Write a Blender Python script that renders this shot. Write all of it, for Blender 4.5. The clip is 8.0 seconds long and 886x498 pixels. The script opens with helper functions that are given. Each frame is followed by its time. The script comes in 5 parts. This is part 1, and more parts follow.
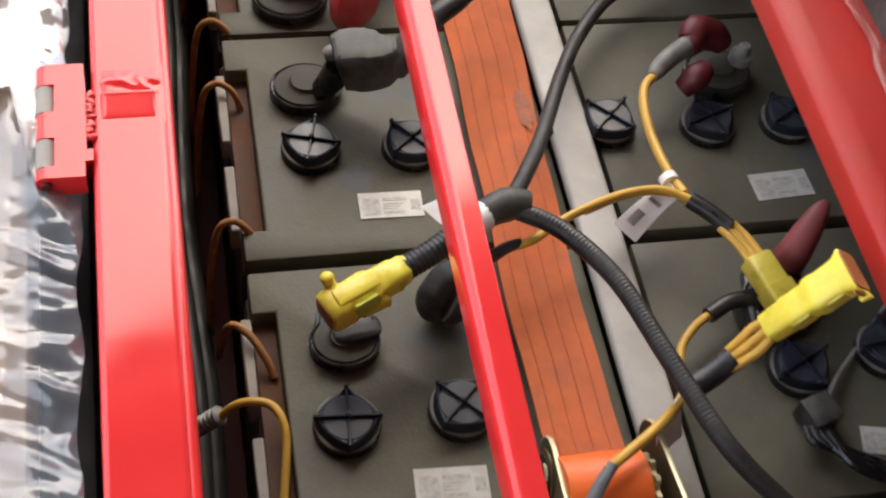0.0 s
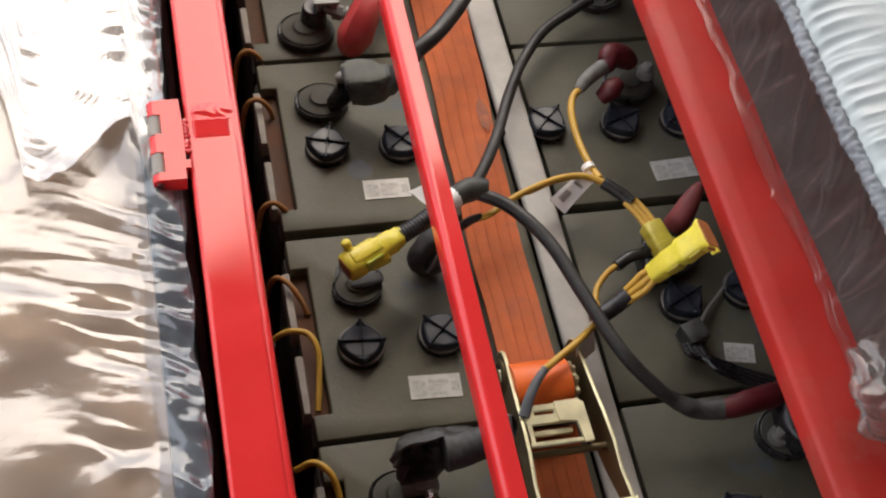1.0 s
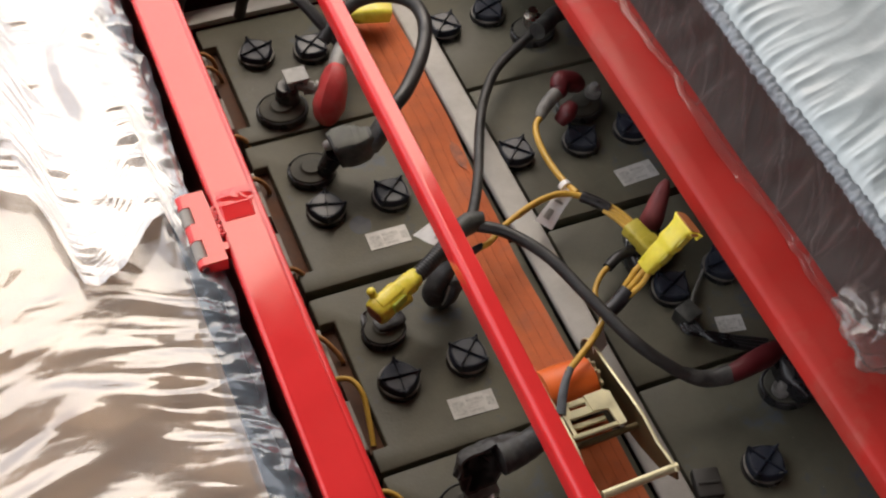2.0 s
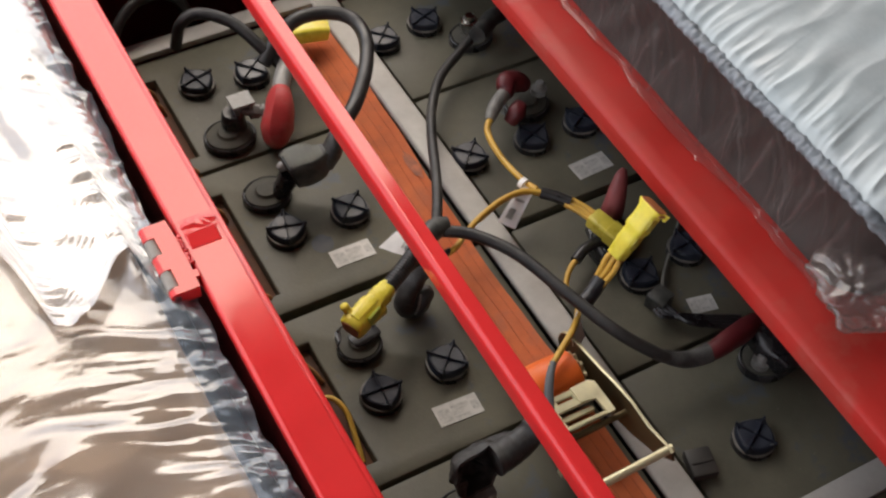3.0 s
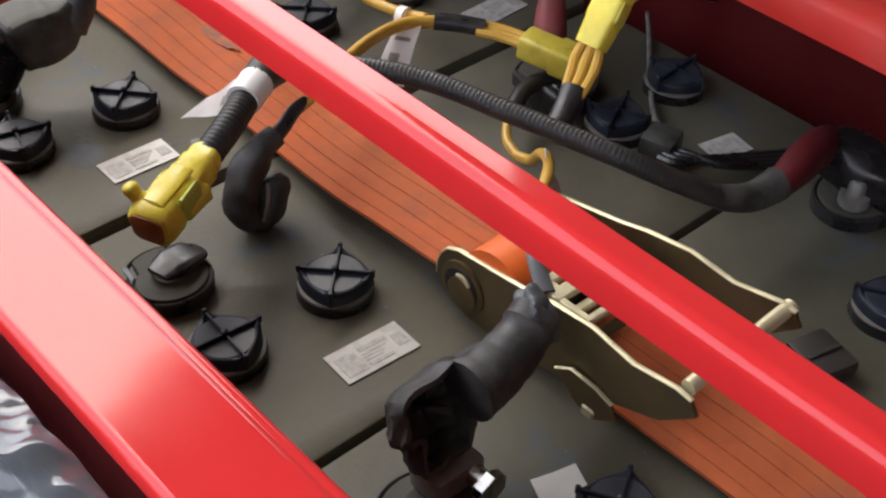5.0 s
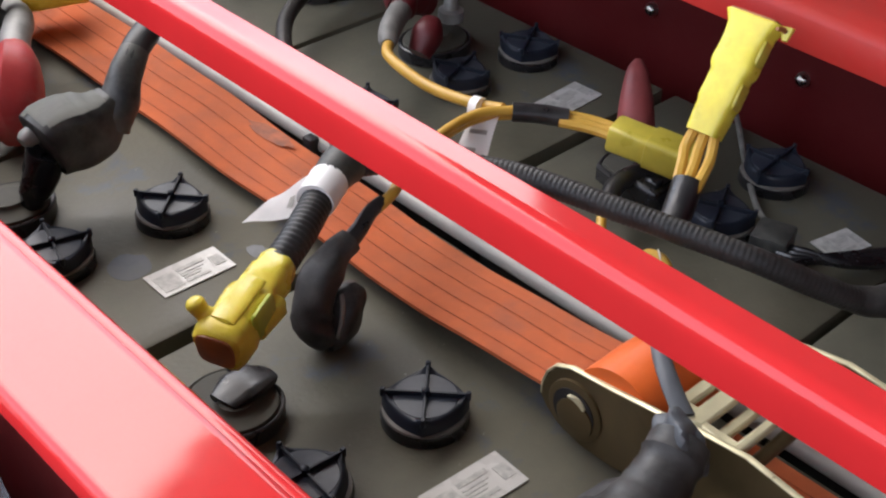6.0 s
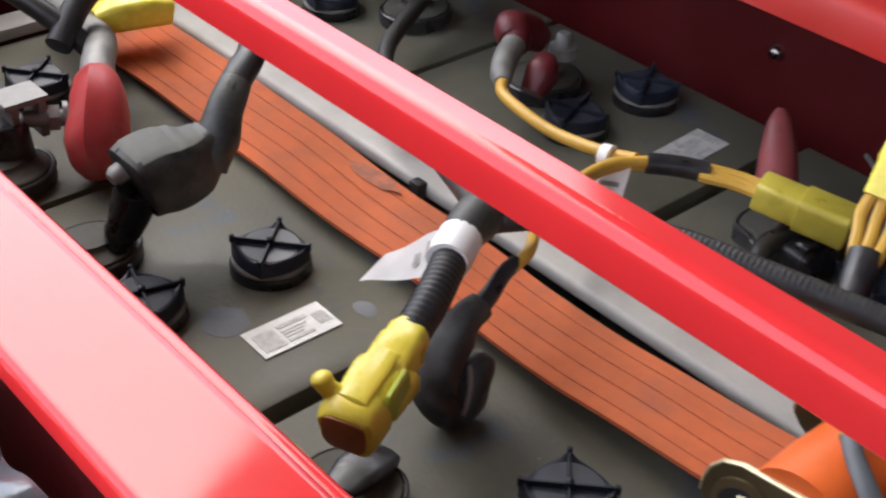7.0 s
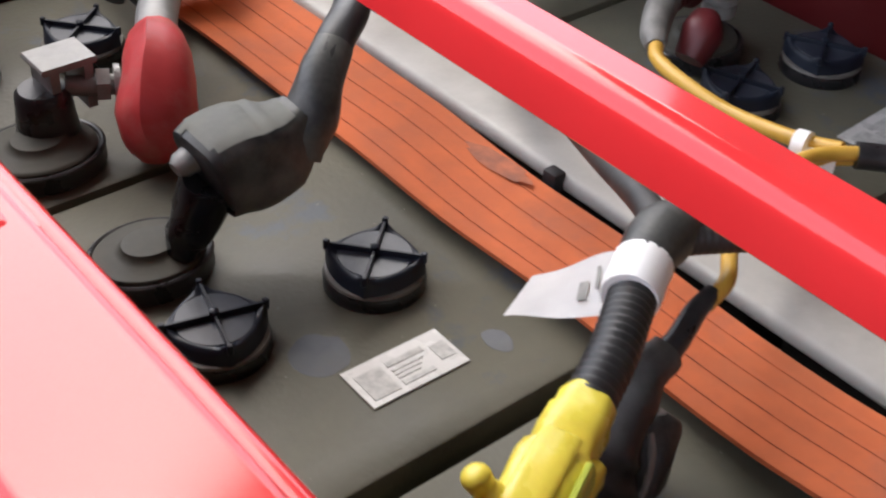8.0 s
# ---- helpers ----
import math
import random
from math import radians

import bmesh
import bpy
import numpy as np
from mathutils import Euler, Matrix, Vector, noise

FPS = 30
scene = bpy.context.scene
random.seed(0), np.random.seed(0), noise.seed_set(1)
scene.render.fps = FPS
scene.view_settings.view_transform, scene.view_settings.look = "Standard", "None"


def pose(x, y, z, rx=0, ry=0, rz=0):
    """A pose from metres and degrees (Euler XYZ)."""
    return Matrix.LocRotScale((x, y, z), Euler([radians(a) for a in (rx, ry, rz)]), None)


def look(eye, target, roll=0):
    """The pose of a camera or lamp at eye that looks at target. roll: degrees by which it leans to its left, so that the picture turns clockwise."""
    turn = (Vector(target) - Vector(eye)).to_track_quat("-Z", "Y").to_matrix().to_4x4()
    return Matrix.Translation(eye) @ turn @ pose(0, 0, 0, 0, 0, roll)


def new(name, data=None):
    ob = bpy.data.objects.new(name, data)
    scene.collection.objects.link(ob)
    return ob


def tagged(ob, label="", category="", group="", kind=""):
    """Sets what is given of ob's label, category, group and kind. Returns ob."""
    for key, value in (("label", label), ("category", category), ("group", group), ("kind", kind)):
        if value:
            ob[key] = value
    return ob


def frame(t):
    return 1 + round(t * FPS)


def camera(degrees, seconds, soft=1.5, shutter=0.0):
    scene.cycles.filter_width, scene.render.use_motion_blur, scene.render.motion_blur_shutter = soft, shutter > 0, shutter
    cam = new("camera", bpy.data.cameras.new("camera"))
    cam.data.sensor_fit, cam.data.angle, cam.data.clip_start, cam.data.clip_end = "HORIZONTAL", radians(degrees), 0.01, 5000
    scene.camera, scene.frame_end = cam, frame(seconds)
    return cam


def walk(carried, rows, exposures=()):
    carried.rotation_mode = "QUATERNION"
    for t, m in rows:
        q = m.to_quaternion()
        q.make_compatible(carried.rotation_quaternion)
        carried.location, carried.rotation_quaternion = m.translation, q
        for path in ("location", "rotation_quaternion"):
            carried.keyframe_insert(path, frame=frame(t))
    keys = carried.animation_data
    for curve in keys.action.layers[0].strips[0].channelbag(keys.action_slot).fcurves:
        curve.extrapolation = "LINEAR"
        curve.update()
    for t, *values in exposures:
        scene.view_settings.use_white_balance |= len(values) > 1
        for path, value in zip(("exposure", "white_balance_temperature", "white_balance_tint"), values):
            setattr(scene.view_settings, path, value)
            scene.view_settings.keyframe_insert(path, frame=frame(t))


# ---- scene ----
cam = camera(37.57, 8.0, soft=2.15, shutter=0.35)
PATH = [
    (0, (-0.0708, -0.2961, 0.8225), (0.0858, 0.1530, 0.1792), 11.27),
    (0.5, (-0.0991, -0.3731, 0.9364), (0.0665, 0.0615, 0.2855), 11.87),
    (0.8, (-0.1128, -0.4122, 1.0080), (0.0515, 0.0137, 0.3510), 12.22),
    (1, (-0.1321, -0.4389, 1.0486), (0.0394, -0.0150, 0.3922), 12.71),
    (1.5, (-0.1566, -0.4628, 1.1082), (0.0212, -0.0442, 0.4500), 9.57),
    (1.7, (-0.1874, -0.4753, 1.1132), (0.0101, -0.0488, 0.4658), 7.95),
    (2.8, (-0.2594, -0.4701, 1.1240), (0.0070, -0.0482, 0.4987), 5.49),
    (3, (-0.2595, -0.4688, 1.0969), (0.0139, -0.0462, 0.4751), 4.98),
    (3.2, (-0.2506, -0.4571, 1.0651), (0.0316, -0.0411, 0.4428), 5.60),
    (3.5, (-0.1927, -0.4346, 0.9684), (0.0868, -0.0239, 0.3413), 5.41),
    (3.7, (-0.1793, -0.4209, 0.9355), (0.0990, -0.0139, 0.3055), 5.00),
    (4, (-0.1777, -0.3800, 0.8075), (0.1188, 0.0317, 0.1890), 5.05),
    (4.2, (-0.1827, -0.3603, 0.7568), (0.1437, 0.0539, 0.1552), 4.71),
    (5.3, (-0.1962, -0.3115, 0.6109), (0.2353, 0.1390, 0.1100), 1.87),
    (5.5, (-0.1975, -0.2962, 0.6091), (0.2352, 0.1623, 0.1166), 1.32),
    (5.7, (-0.1982, -0.2796, 0.6041), (0.2398, 0.1799, 0.1173), 1.31),
    (6, (-0.1871, -0.2572, 0.5868), (0.2612, 0.2072, 0.1141), 1.70),
    (6.5, (-0.1941, -0.2356, 0.5763), (0.2695, 0.2253, 0.1151), 3.32),
    (7, (-0.1830, -0.1864, 0.5642), (0.2633, 0.2910, 0.1027), 3.20),
    (7.5, (-0.1625, -0.1296, 0.5304), (0.2718, 0.3439, 0.0539), 3.14),
    (8, (-0.1376, -0.0833, 0.5127), (0.2774, 0.3946, 0.0234), 2.95),
]
EXPOSURES = [(0.0, 1.5, 7100, 10), (0.5, 1.43, 7150, 10), (1.0, 1.15, 7350, 10), (1.5, 1.05, 7450, 10), (3.0, 1.0, 7300, 10), (4.0, 1.05, 7200, 10), (5.5, 1.5, 6700, 10), (6.5, 1.5, 6500, 10), (7.5, 1.6, 6500, 10), (8.0, 1.62, 6550, 10)]
walk(cam, [(t, look(eye, target, roll)) for t, eye, target, roll in PATH], EXPOSURES)

# ---- light ----
world = bpy.data.worlds.new("world")
scene.world = world
world.use_nodes = True
wt = world.node_tree
wt.nodes.clear()
SUN_ELEV, SUN_ROT = 56.0, 24.0
sky = wt.nodes.new("ShaderNodeTexSky")
sky.sky_type = "NISHITA"
sky.sun_disc = False
sky.sun_elevation, sky.sun_rotation = radians(SUN_ELEV), radians(SUN_ROT)
sky.dust_density, sky.air_density = 2.6, 1.0
bg = wt.nodes.new("ShaderNodeBackground")
bg.inputs["Strength"].default_value = 0.235
wo = wt.nodes.new("ShaderNodeOutputWorld")
veil = wt.nodes.new("ShaderNodeMix")  # thin even cloud over the clear sky
veil.data_type = "RGBA"
veil.inputs["Factor"].default_value = 0.6
veil.inputs["B"].default_value = (5.9, 6.08, 6.75, 1)
wt.links.new(sky.outputs["Color"], veil.inputs["A"])
wt.links.new(veil.outputs["Result"], bg.inputs["Color"])
wt.links.new(bg.outputs["Background"], wo.inputs["Surface"])
sun_data = bpy.data.lights.new("sun", "SUN")
sun_data.energy, sun_data.angle, sun_data.color = 1.0, radians(60), (1.0, 0.93, 0.84)
sun = new("sun", sun_data)
sd = Vector((math.sin(radians(SUN_ROT)) * math.cos(radians(SUN_ELEV)), math.cos(radians(SUN_ROT)) * math.cos(radians(SUN_ELEV)), math.sin(radians(SUN_ELEV))))
sun.matrix_basis = look(sd * 6, (0, 0, 0))


# ---- materials ----
def material(name, color, rough=0.5, metal=0.0, var=0.25, scale=60.0, bump=0.1, bump_scale=300.0, coat=0.0, spec=0.5,
             dust=0.0, dust_color=(0.3, 0.27, 0.22), dust_scale=14.0, rough_var=0.15, island=0.0):
    """Paint, plastic, rubber or metal with grain, blotches, dust and fine relief."""
    m = bpy.data.materials.new(name)
    m.use_nodes = True
    nt = m.node_tree
    nt.nodes.clear()
    N, L = nt.nodes.new, nt.links.new
    out, bsdf = N("ShaderNodeOutputMaterial"), N("ShaderNodeBsdfPrincipled")
    L(bsdf.outputs[0], out.inputs[0])
    co = N("ShaderNodeTexCoord")
    big, fine = N("ShaderNodeTexNoise"), N("ShaderNodeTexNoise")
    big.inputs["Scale"].default_value, big.inputs["Detail"].default_value = scale, 5.0
    fine.inputs["Scale"].default_value, fine.inputs["Detail"].default_value = bump_scale, 3.0
    L(co.outputs["Object"], big.inputs["Vector"])
    L(co.outputs["Object"], fine.inputs["Vector"])
    ramp = N("ShaderNodeMapRange")
    ramp.inputs["From Min"].default_value, ramp.inputs["From Max"].default_value = 0.3, 0.7
    ramp.inputs["To Min"].default_value, ramp.inputs["To Max"].default_value = 1.0 - var, 1.0 + var
    L(big.outputs["Fac"], ramp.inputs["Value"])
    mul = N("ShaderNodeVectorMath")
    mul.operation = "SCALE"
    mul.inputs[0].default_value = color
    L(ramp.outputs[0], mul.inputs["Scale"])
    last = mul.outputs[0]
    if island:
        info, mr, m2 = N("ShaderNodeObjectInfo"), N("ShaderNodeMapRange"), N("ShaderNodeVectorMath")
        mr.inputs["To Min"].default_value, mr.inputs["To Max"].default_value = 1 - island, 1 + island
        m2.operation = "SCALE"
        L(info.outputs["Random"], mr.inputs["Value"])
        L(last, m2.inputs[0])
        L(mr.outputs[0], m2.inputs["Scale"])
        last = m2.outputs[0]
    if dust:
        dn, dr, mix = N("ShaderNodeTexNoise"), N("ShaderNodeMapRange"), N("ShaderNodeMix")
        dn.inputs["Scale"].default_value, dn.inputs["Detail"].default_value, dn.inputs["Roughness"].default_value = dust_scale, 7.0, 0.65
        L(co.outputs["Object"], dn.inputs["Vector"])
        dr.inputs["From Min"].default_value, dr.inputs["From Max"].default_value = 0.42, 0.72
        dr.inputs["To Min"].default_value, dr.inputs["To Max"].default_value = 0.0, dust
        L(dn.outputs["Fac"], dr.inputs["Value"])
        mix.data_type = "RGBA"
        L(dr.outputs[0], mix.inputs["Factor"])
        L(last, mix.inputs["A"])
        mix.inputs["B"].default_value = (*dust_color, 1)
        last = mix.outputs["Result"]
    L(last, bsdf.inputs["Base Color"])
    rr = N("ShaderNodeMapRange")
    rr.inputs["From Min"].default_value, rr.inputs["From Max"].default_value = 0.3, 0.7
    rr.inputs["To Min"].default_value, rr.inputs["To Max"].default_value = max(0.03, rough - rough_var), min(1.0, rough + rough_var)
    L(big.outputs["Fac"], rr.inputs["Value"])
    L(rr.outputs[0], bsdf.inputs["Roughness"])
    bsdf.inputs["Metallic"].default_value = metal
    bsdf.inputs["Coat Weight"].default_value, bsdf.inputs["Coat Roughness"].default_value = coat, 0.08
    bsdf.inputs["Specular IOR Level"].default_value = spec
    if bump:
        b = N("ShaderNodeBump")
        b.inputs["Strength"].default_value, b.inputs["Distance"].default_value = bump, 0.0006
        L(fine.outputs["Fac"], b.inputs["Height"])
        L(b.outputs[0], bsdf.inputs["Normal"])
    return m


def film_material(name, tint, gloss, rough=0.1, scale=45.0, haze=0.0, mist_color=(0.85, 0.80, 0.74)):
    """Clear wrapping film: see-through, gloss growing towards grazing angles; haze mixes in colour for glare."""
    m = bpy.data.materials.new(name)
    m.use_nodes = True
    nt = m.node_tree
    nt.nodes.clear()
    N, L = nt.nodes.new, nt.links.new
    out, mix, tr, gl = N("ShaderNodeOutputMaterial"), N("ShaderNodeMixShader"), N("ShaderNodeBsdfTransparent"), N("ShaderNodeBsdfGlossy")
    fr, mp = N("ShaderNodeFresnel"), N("ShaderNodeMapRange")
    fr.inputs["IOR"].default_value = 1.5
    mp.inputs["From Max"].default_value = 0.5
    mp.inputs["To Min"].default_value, mp.inputs["To Max"].default_value = gloss[0], gloss[1]
    L(fr.outputs[0], mp.inputs["Value"])
    L(mp.outputs[0], mix.inputs[0])
    tr.inputs["Color"].default_value = (*tint, 1)
    gl.inputs["Color"].default_value = (1, 1, 1, 1)
    gl.inputs["Roughness"].default_value = rough
    co, no, b = N("ShaderNodeTexCoord"), N("ShaderNodeTexNoise"), N("ShaderNodeBump")
    no.inputs["Scale"].default_value, no.inputs["Detail"].default_value = scale, 4.0
    no.inputs["Roughness"].default_value = 0.62
    b.inputs["Strength"].default_value, b.inputs["Distance"].default_value = 0.28, 0.003
    L(co.outputs["Object"], no.inputs["Vector"])
    L(no.outputs["Fac"], b.inputs["Height"])
    L(b.outputs[0], gl.inputs["Normal"])
    L(b.outputs[0], fr.inputs["Normal"])
    L(tr.outputs[0], mix.inputs[1])
    L(gl.outputs[0], mix.inputs[2])
    mist, dif = N("ShaderNodeMixShader"), N("ShaderNodeBsdfDiffuse")
    dif.inputs["Color"].default_value = (*mist_color, 1)
    mist.inputs[0].default_value = haze
    L(mix.outputs[0], mist.inputs[1])
    L(dif.outputs[0], mist.inputs[2])
    L(mist.outputs[0], out.inputs[0])
    return m


def webbing_material(name, color):
    """Woven polyester strap: fine cross ribs and fuzzy long lines."""
    m = material(name, color, rough=0.75, var=0.18, scale=40, bump=0.0, spec=0.25, dust=0.25, dust_color=(0.22, 0.12, 0.07), dust_scale=30)
    nt = m.node_tree
    N, L = nt.nodes.new, nt.links.new
    bsdf = next(n for n in nt.nodes if n.type == "BSDF_PRINCIPLED")
    co, w1, b = N("ShaderNodeTexCoord"), N("ShaderNodeTexWave"), N("ShaderNodeBump")
    w1.wave_type, w1.bands_direction = "BANDS", "Y"
    w1.inputs["Scale"].default_value, w1.inputs["Distortion"].default_value = 420.0, 2.0
    b.inputs["Strength"].default_value, b.inputs["Distance"].default_value = 0.25, 0.0003
    L(co.outputs["Object"], w1.inputs["Vector"])
    L(w1.outputs["Fac"], b.inputs["Height"])
    L(b.outputs[0], bsdf.inputs["Normal"])
    return m


M_RED = material("red_paint", (0.66, 0.028, 0.030), rough=0.10, var=0.06, scale=25, bump=0.06, bump_scale=70, coat=0.10, spec=0.40, dust=0.06, dust_color=(0.5, 0.10, 0.07), rough_var=0.04)
# Red far darker than the rails' paint, carrying the well's shade.
M_REDIN = material("shade_dark_red_paint", (0.100, 0.0075, 0.0085), rough=0.5, spec=0.3, var=0.25, scale=12, bump=0.1, dust=0.3, dust_color=(0.13, 0.028, 0.026))
M_CASE = material("battery_plastic", (0.096, 0.092, 0.066), rough=0.58, spec=0.38, var=0.16, scale=14, bump=0.3, bump_scale=420, dust=0.65, dust_color=(0.185, 0.170, 0.120), dust_scale=7, island=0.06)
def add_stains(m, color, scale, lo, hi, amount):
    """Lays a second kind of blotch over a material's colour."""
    nt = m.node_tree
    N, L = nt.nodes.new, nt.links.new
    bsdf = next(n for n in nt.nodes if n.type == "BSDF_PRINCIPLED")
    last = bsdf.inputs["Base Color"].links[0].from_socket
    co, no, mr, mix = N("ShaderNodeTexCoord"), N("ShaderNodeTexNoise"), N("ShaderNodeMapRange"), N("ShaderNodeMix")
    no.inputs["Scale"].default_value, no.inputs["Detail"].default_value, no.inputs["Roughness"].default_value = scale, 6.0, 0.6
    mr.inputs["From Min"].default_value, mr.inputs["From Max"].default_value, mr.inputs["To Max"].default_value = lo, hi, amount
    mix.data_type = "RGBA"
    mix.inputs["B"].default_value = (*color, 1)
    L(co.outputs["Object"], no.inputs["Vector"])
    L(no.outputs["Fac"], mr.inputs["Value"])
    L(mr.outputs[0], mix.inputs["Factor"])
    L(last, mix.inputs["A"])
    L(mix.outputs["Result"], bsdf.inputs["Base Color"])


add_stains(M_CASE, (0.085, 0.105, 0.13), 26.0, 0.60, 0.68, 0.7)
add_stains(M_CASE, (0.34, 0.32, 0.28), 190.0, 0.70, 0.74, 0.8)
M_BODY = material("battery_case_plastic", (0.035, 0.033, 0.03), rough=0.6, var=0.2, scale=20, dust=0.3, dust_color=(0.12, 0.1, 0.08))
M_SLOT = material("rust_brown_slot", (0.10, 0.045, 0.025), rough=0.8, var=0.4, scale=60)
M_LIP = material("dusty_grey_lip", (0.30, 0.27, 0.24), rough=0.7, var=0.35, scale=30)
M_BLACK = material("black_plastic", (0.012, 0.012, 0.014), rough=0.3, var=0.2, scale=60, bump=0.05, dust=0.25, dust_color=(0.07, 0.06, 0.05), dust_scale=40)
M_CAPTOP = material("blue_black_plastic", (0.012, 0.016, 0.026), rough=0.42, spec=0.35, var=0.2, scale=60, bump=0.05)
M_CAPDISH = material("cap_dish", (0.028, 0.034, 0.050), spec=0.5, rough=0.36, var=0.25, scale=70, rough_var=0.08, dust=0.4, dust_color=(0.07, 0.07, 0.068), dust_scale=60)
M_CAPBAND = material("dusty_cap_band", (0.15, 0.14, 0.122), rough=0.5, var=0.3, scale=80)
M_RUBBER = material("black_rubber", (0.02, 0.021, 0.021), rough=0.52, var=0.25, scale=50, bump=0.25, bump_scale=160, dust=0.9, dust_color=(0.19, 0.19, 0.16), dust_scale=16)
M_HOOD = material("dusty_dark_rubber", (0.032, 0.030, 0.029), rough=0.55, var=0.4, scale=70, bump=0.5, bump_scale=170, dust=0.9, dust_color=(0.115, 0.117, 0.106), dust_scale=48)
M_BASE = material("glossy_black_rubber", (0.018, 0.018, 0.021), rough=0.33, var=0.25, scale=60, bump=0.08, dust=0.55, dust_color=(0.11, 0.105, 0.10), dust_scale=30)
M_SKIRT = material("dusty_rubber_skirt", (0.062, 0.060, 0.048), spec=0.3, rough=0.7, var=0.3, scale=45, bump=0.25, bump_scale=150, dust=0.6, dust_color=(0.11, 0.105, 0.085), dust_scale=30)
M_PALETOP = material("pale_boot_top", (0.115, 0.118, 0.098), rough=0.7, var=0.3, scale=50, bump=0.3, bump_scale=180, dust=0.6, dust_color=(0.19, 0.185, 0.155), dust_scale=40)
M_CONDUIT = material("black_conduit", (0.017, 0.017, 0.017), rough=0.5, var=0.25, scale=50, bump=0.1, dust=0.4, dust_color=(0.08, 0.075, 0.065), dust_scale=30)
M_TAPE = material("black_tape", (0.016, 0.016, 0.018), rough=0.4, var=0.3, scale=120, bump=0.5, bump_scale=160, dust=0.4, dust_color=(0.09, 0.085, 0.08), dust_scale=50)
M_REDBOOT = material("red_rubber", (0.52, 0.045, 0.045), rough=0.5, var=0.22, scale=45, bump=0.3, bump_scale=140, dust=0.75, dust_color=(0.48, 0.20, 0.17), dust_scale=38)
M_DKRED = material("dark_red_rubber", (0.11, 0.010, 0.013), rough=0.5, var=0.25, scale=40, dust=0.4, dust_color=(0.1, 0.03, 0.03))
M_YELLOW = material("yellow_plastic", (0.82, 0.70, 0.075), rough=0.34, var=0.16, scale=70, bump=0.25, bump_scale=180, dust=0.6, dust_color=(0.70, 0.46, 0.05), dust_scale=55)
M_YOLIVE = material("dull_yellow_plastic", (0.56, 0.46, 0.06), rough=0.4, var=0.2, scale=70, bump=0.1, dust=0.4, dust_color=(0.34, 0.27, 0.06), dust_scale=40)
M_YMOUTH = material("orange_brown_plastic", (0.36, 0.13, 0.04), rough=0.5, var=0.3, scale=80)
M_YGREEN = material("yellow_green_plastic", (0.46, 0.53, 0.06), rough=0.4, var=0.15, scale=80)
M_WIRE = material("yellow_wire", (0.62, 0.36, 0.05), rough=0.45, var=0.2, scale=60, dust=0.3, dust_color=(0.35, 0.24, 0.1), dust_scale=60)
M_ROPE = material("brown_cord", (0.34, 0.15, 0.045), rough=0.7, var=0.35, scale=120, bump=0.4)
M_ORANGE = webbing_material("orange_webbing", (0.60, 0.15, 0.055))
add_stains(M_ORANGE, (0.24, 0.11, 0.08), 20.0, 0.56, 0.72, 0.65)
M_STITCH = material("dark_stitching", (0.40, 0.095, 0.035), rough=0.85, var=0.4, scale=300)
M_WEBDARK = material("dark_webbing_patch", (0.36, 0.11, 0.052), rough=0.7, var=0.4, scale=120, bump=0.4, bump_scale=400)
M_ROLL = material("orange_roll", (0.80, 0.14, 0.02), rough=0.5, var=0.1, scale=50, bump=0.2, bump_scale=500)
# Buckle zinc, its base darkened for the shade on the side plates.
M_ZINC = material("shaded_yellow_zinc", (0.145, 0.105, 0.050), rough=0.45, metal=0.6, var=0.3, scale=40, bump=0.1, dust=0.4, dust_color=(0.10, 0.08, 0.05), dust_scale=25)
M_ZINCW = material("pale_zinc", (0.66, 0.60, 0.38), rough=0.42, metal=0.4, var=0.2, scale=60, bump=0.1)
M_STEEL = material("bright_steel", (0.6, 0.58, 0.55), rough=0.3, metal=1.0, var=0.2, scale=90)
M_LEAD = material("grey_lead", (0.27, 0.265, 0.25), rough=0.55, metal=0.3, var=0.3, scale=90, bump=0.3)
M_GREYTIP = material("blue_grey_rubber", (0.10, 0.11, 0.12), rough=0.5, var=0.3, scale=60)
M_GREYTAPE = material("dusty_grey_tape", (0.17, 0.165, 0.15), rough=0.6, var=0.35, scale=120, bump=0.4, bump_scale=200)
M_WHITEBAR = material("grey_white_paint", (0.45, 0.435, 0.395), rough=0.5, var=0.12, scale=18, bump=0.15, dust=0.5, dust_color=(0.25, 0.22, 0.19), dust_scale=25)
M_LABEL = material("label_paper", (0.60, 0.585, 0.54), rough=0.28, var=0.12, scale=120, dust=0.3, dust_color=(0.25, 0.22, 0.18), dust_scale=60)
M_INK = material("grey_ink", (0.46, 0.45, 0.41), rough=0.5, var=0.25, scale=300)
M_STAIN = material("glue_stain", (0.078, 0.086, 0.098), rough=0.5, var=0.35, scale=60, dust=0.8, dust_color=(0.11, 0.105, 0.09), dust_scale=40)
M_TAG = material("white_tag", (0.86, 0.85, 0.82), rough=0.4, var=0.08, scale=60)
M_CARD = material("brown_cardboard", (0.64, 0.45, 0.30), rough=0.75, var=0.1, scale=9, bump=0.2, bump_scale=150)
# Black that stands for shade in the rail gap, drum slot and bar notch.
M_DARK = material("shade_black", (0.016, 0.015, 0.017), rough=0.6, var=0.3, scale=40, dust=0.2, dust_color=(0.05, 0.045, 0.045))
M_VINYL = material("dark_brown_vinyl", (0.040, 0.030, 0.028), rough=0.6, spec=0.3, var=0.2, scale=14, bump=0.15)
M_QUILT = material("pale_blue_quilt", (0.40, 0.455, 0.465), rough=0.42, spec=0.5, var=0.10, scale=22, bump=0.3, bump_scale=220, dust=0.4, dust_color=(0.62, 0.63, 0.62), dust_scale=12)
M_RUFFLE = material("grey_blue_ruffle", (0.20, 0.22, 0.24), rough=0.55, var=0.35, scale=90, bump=0.4, bump_scale=260)
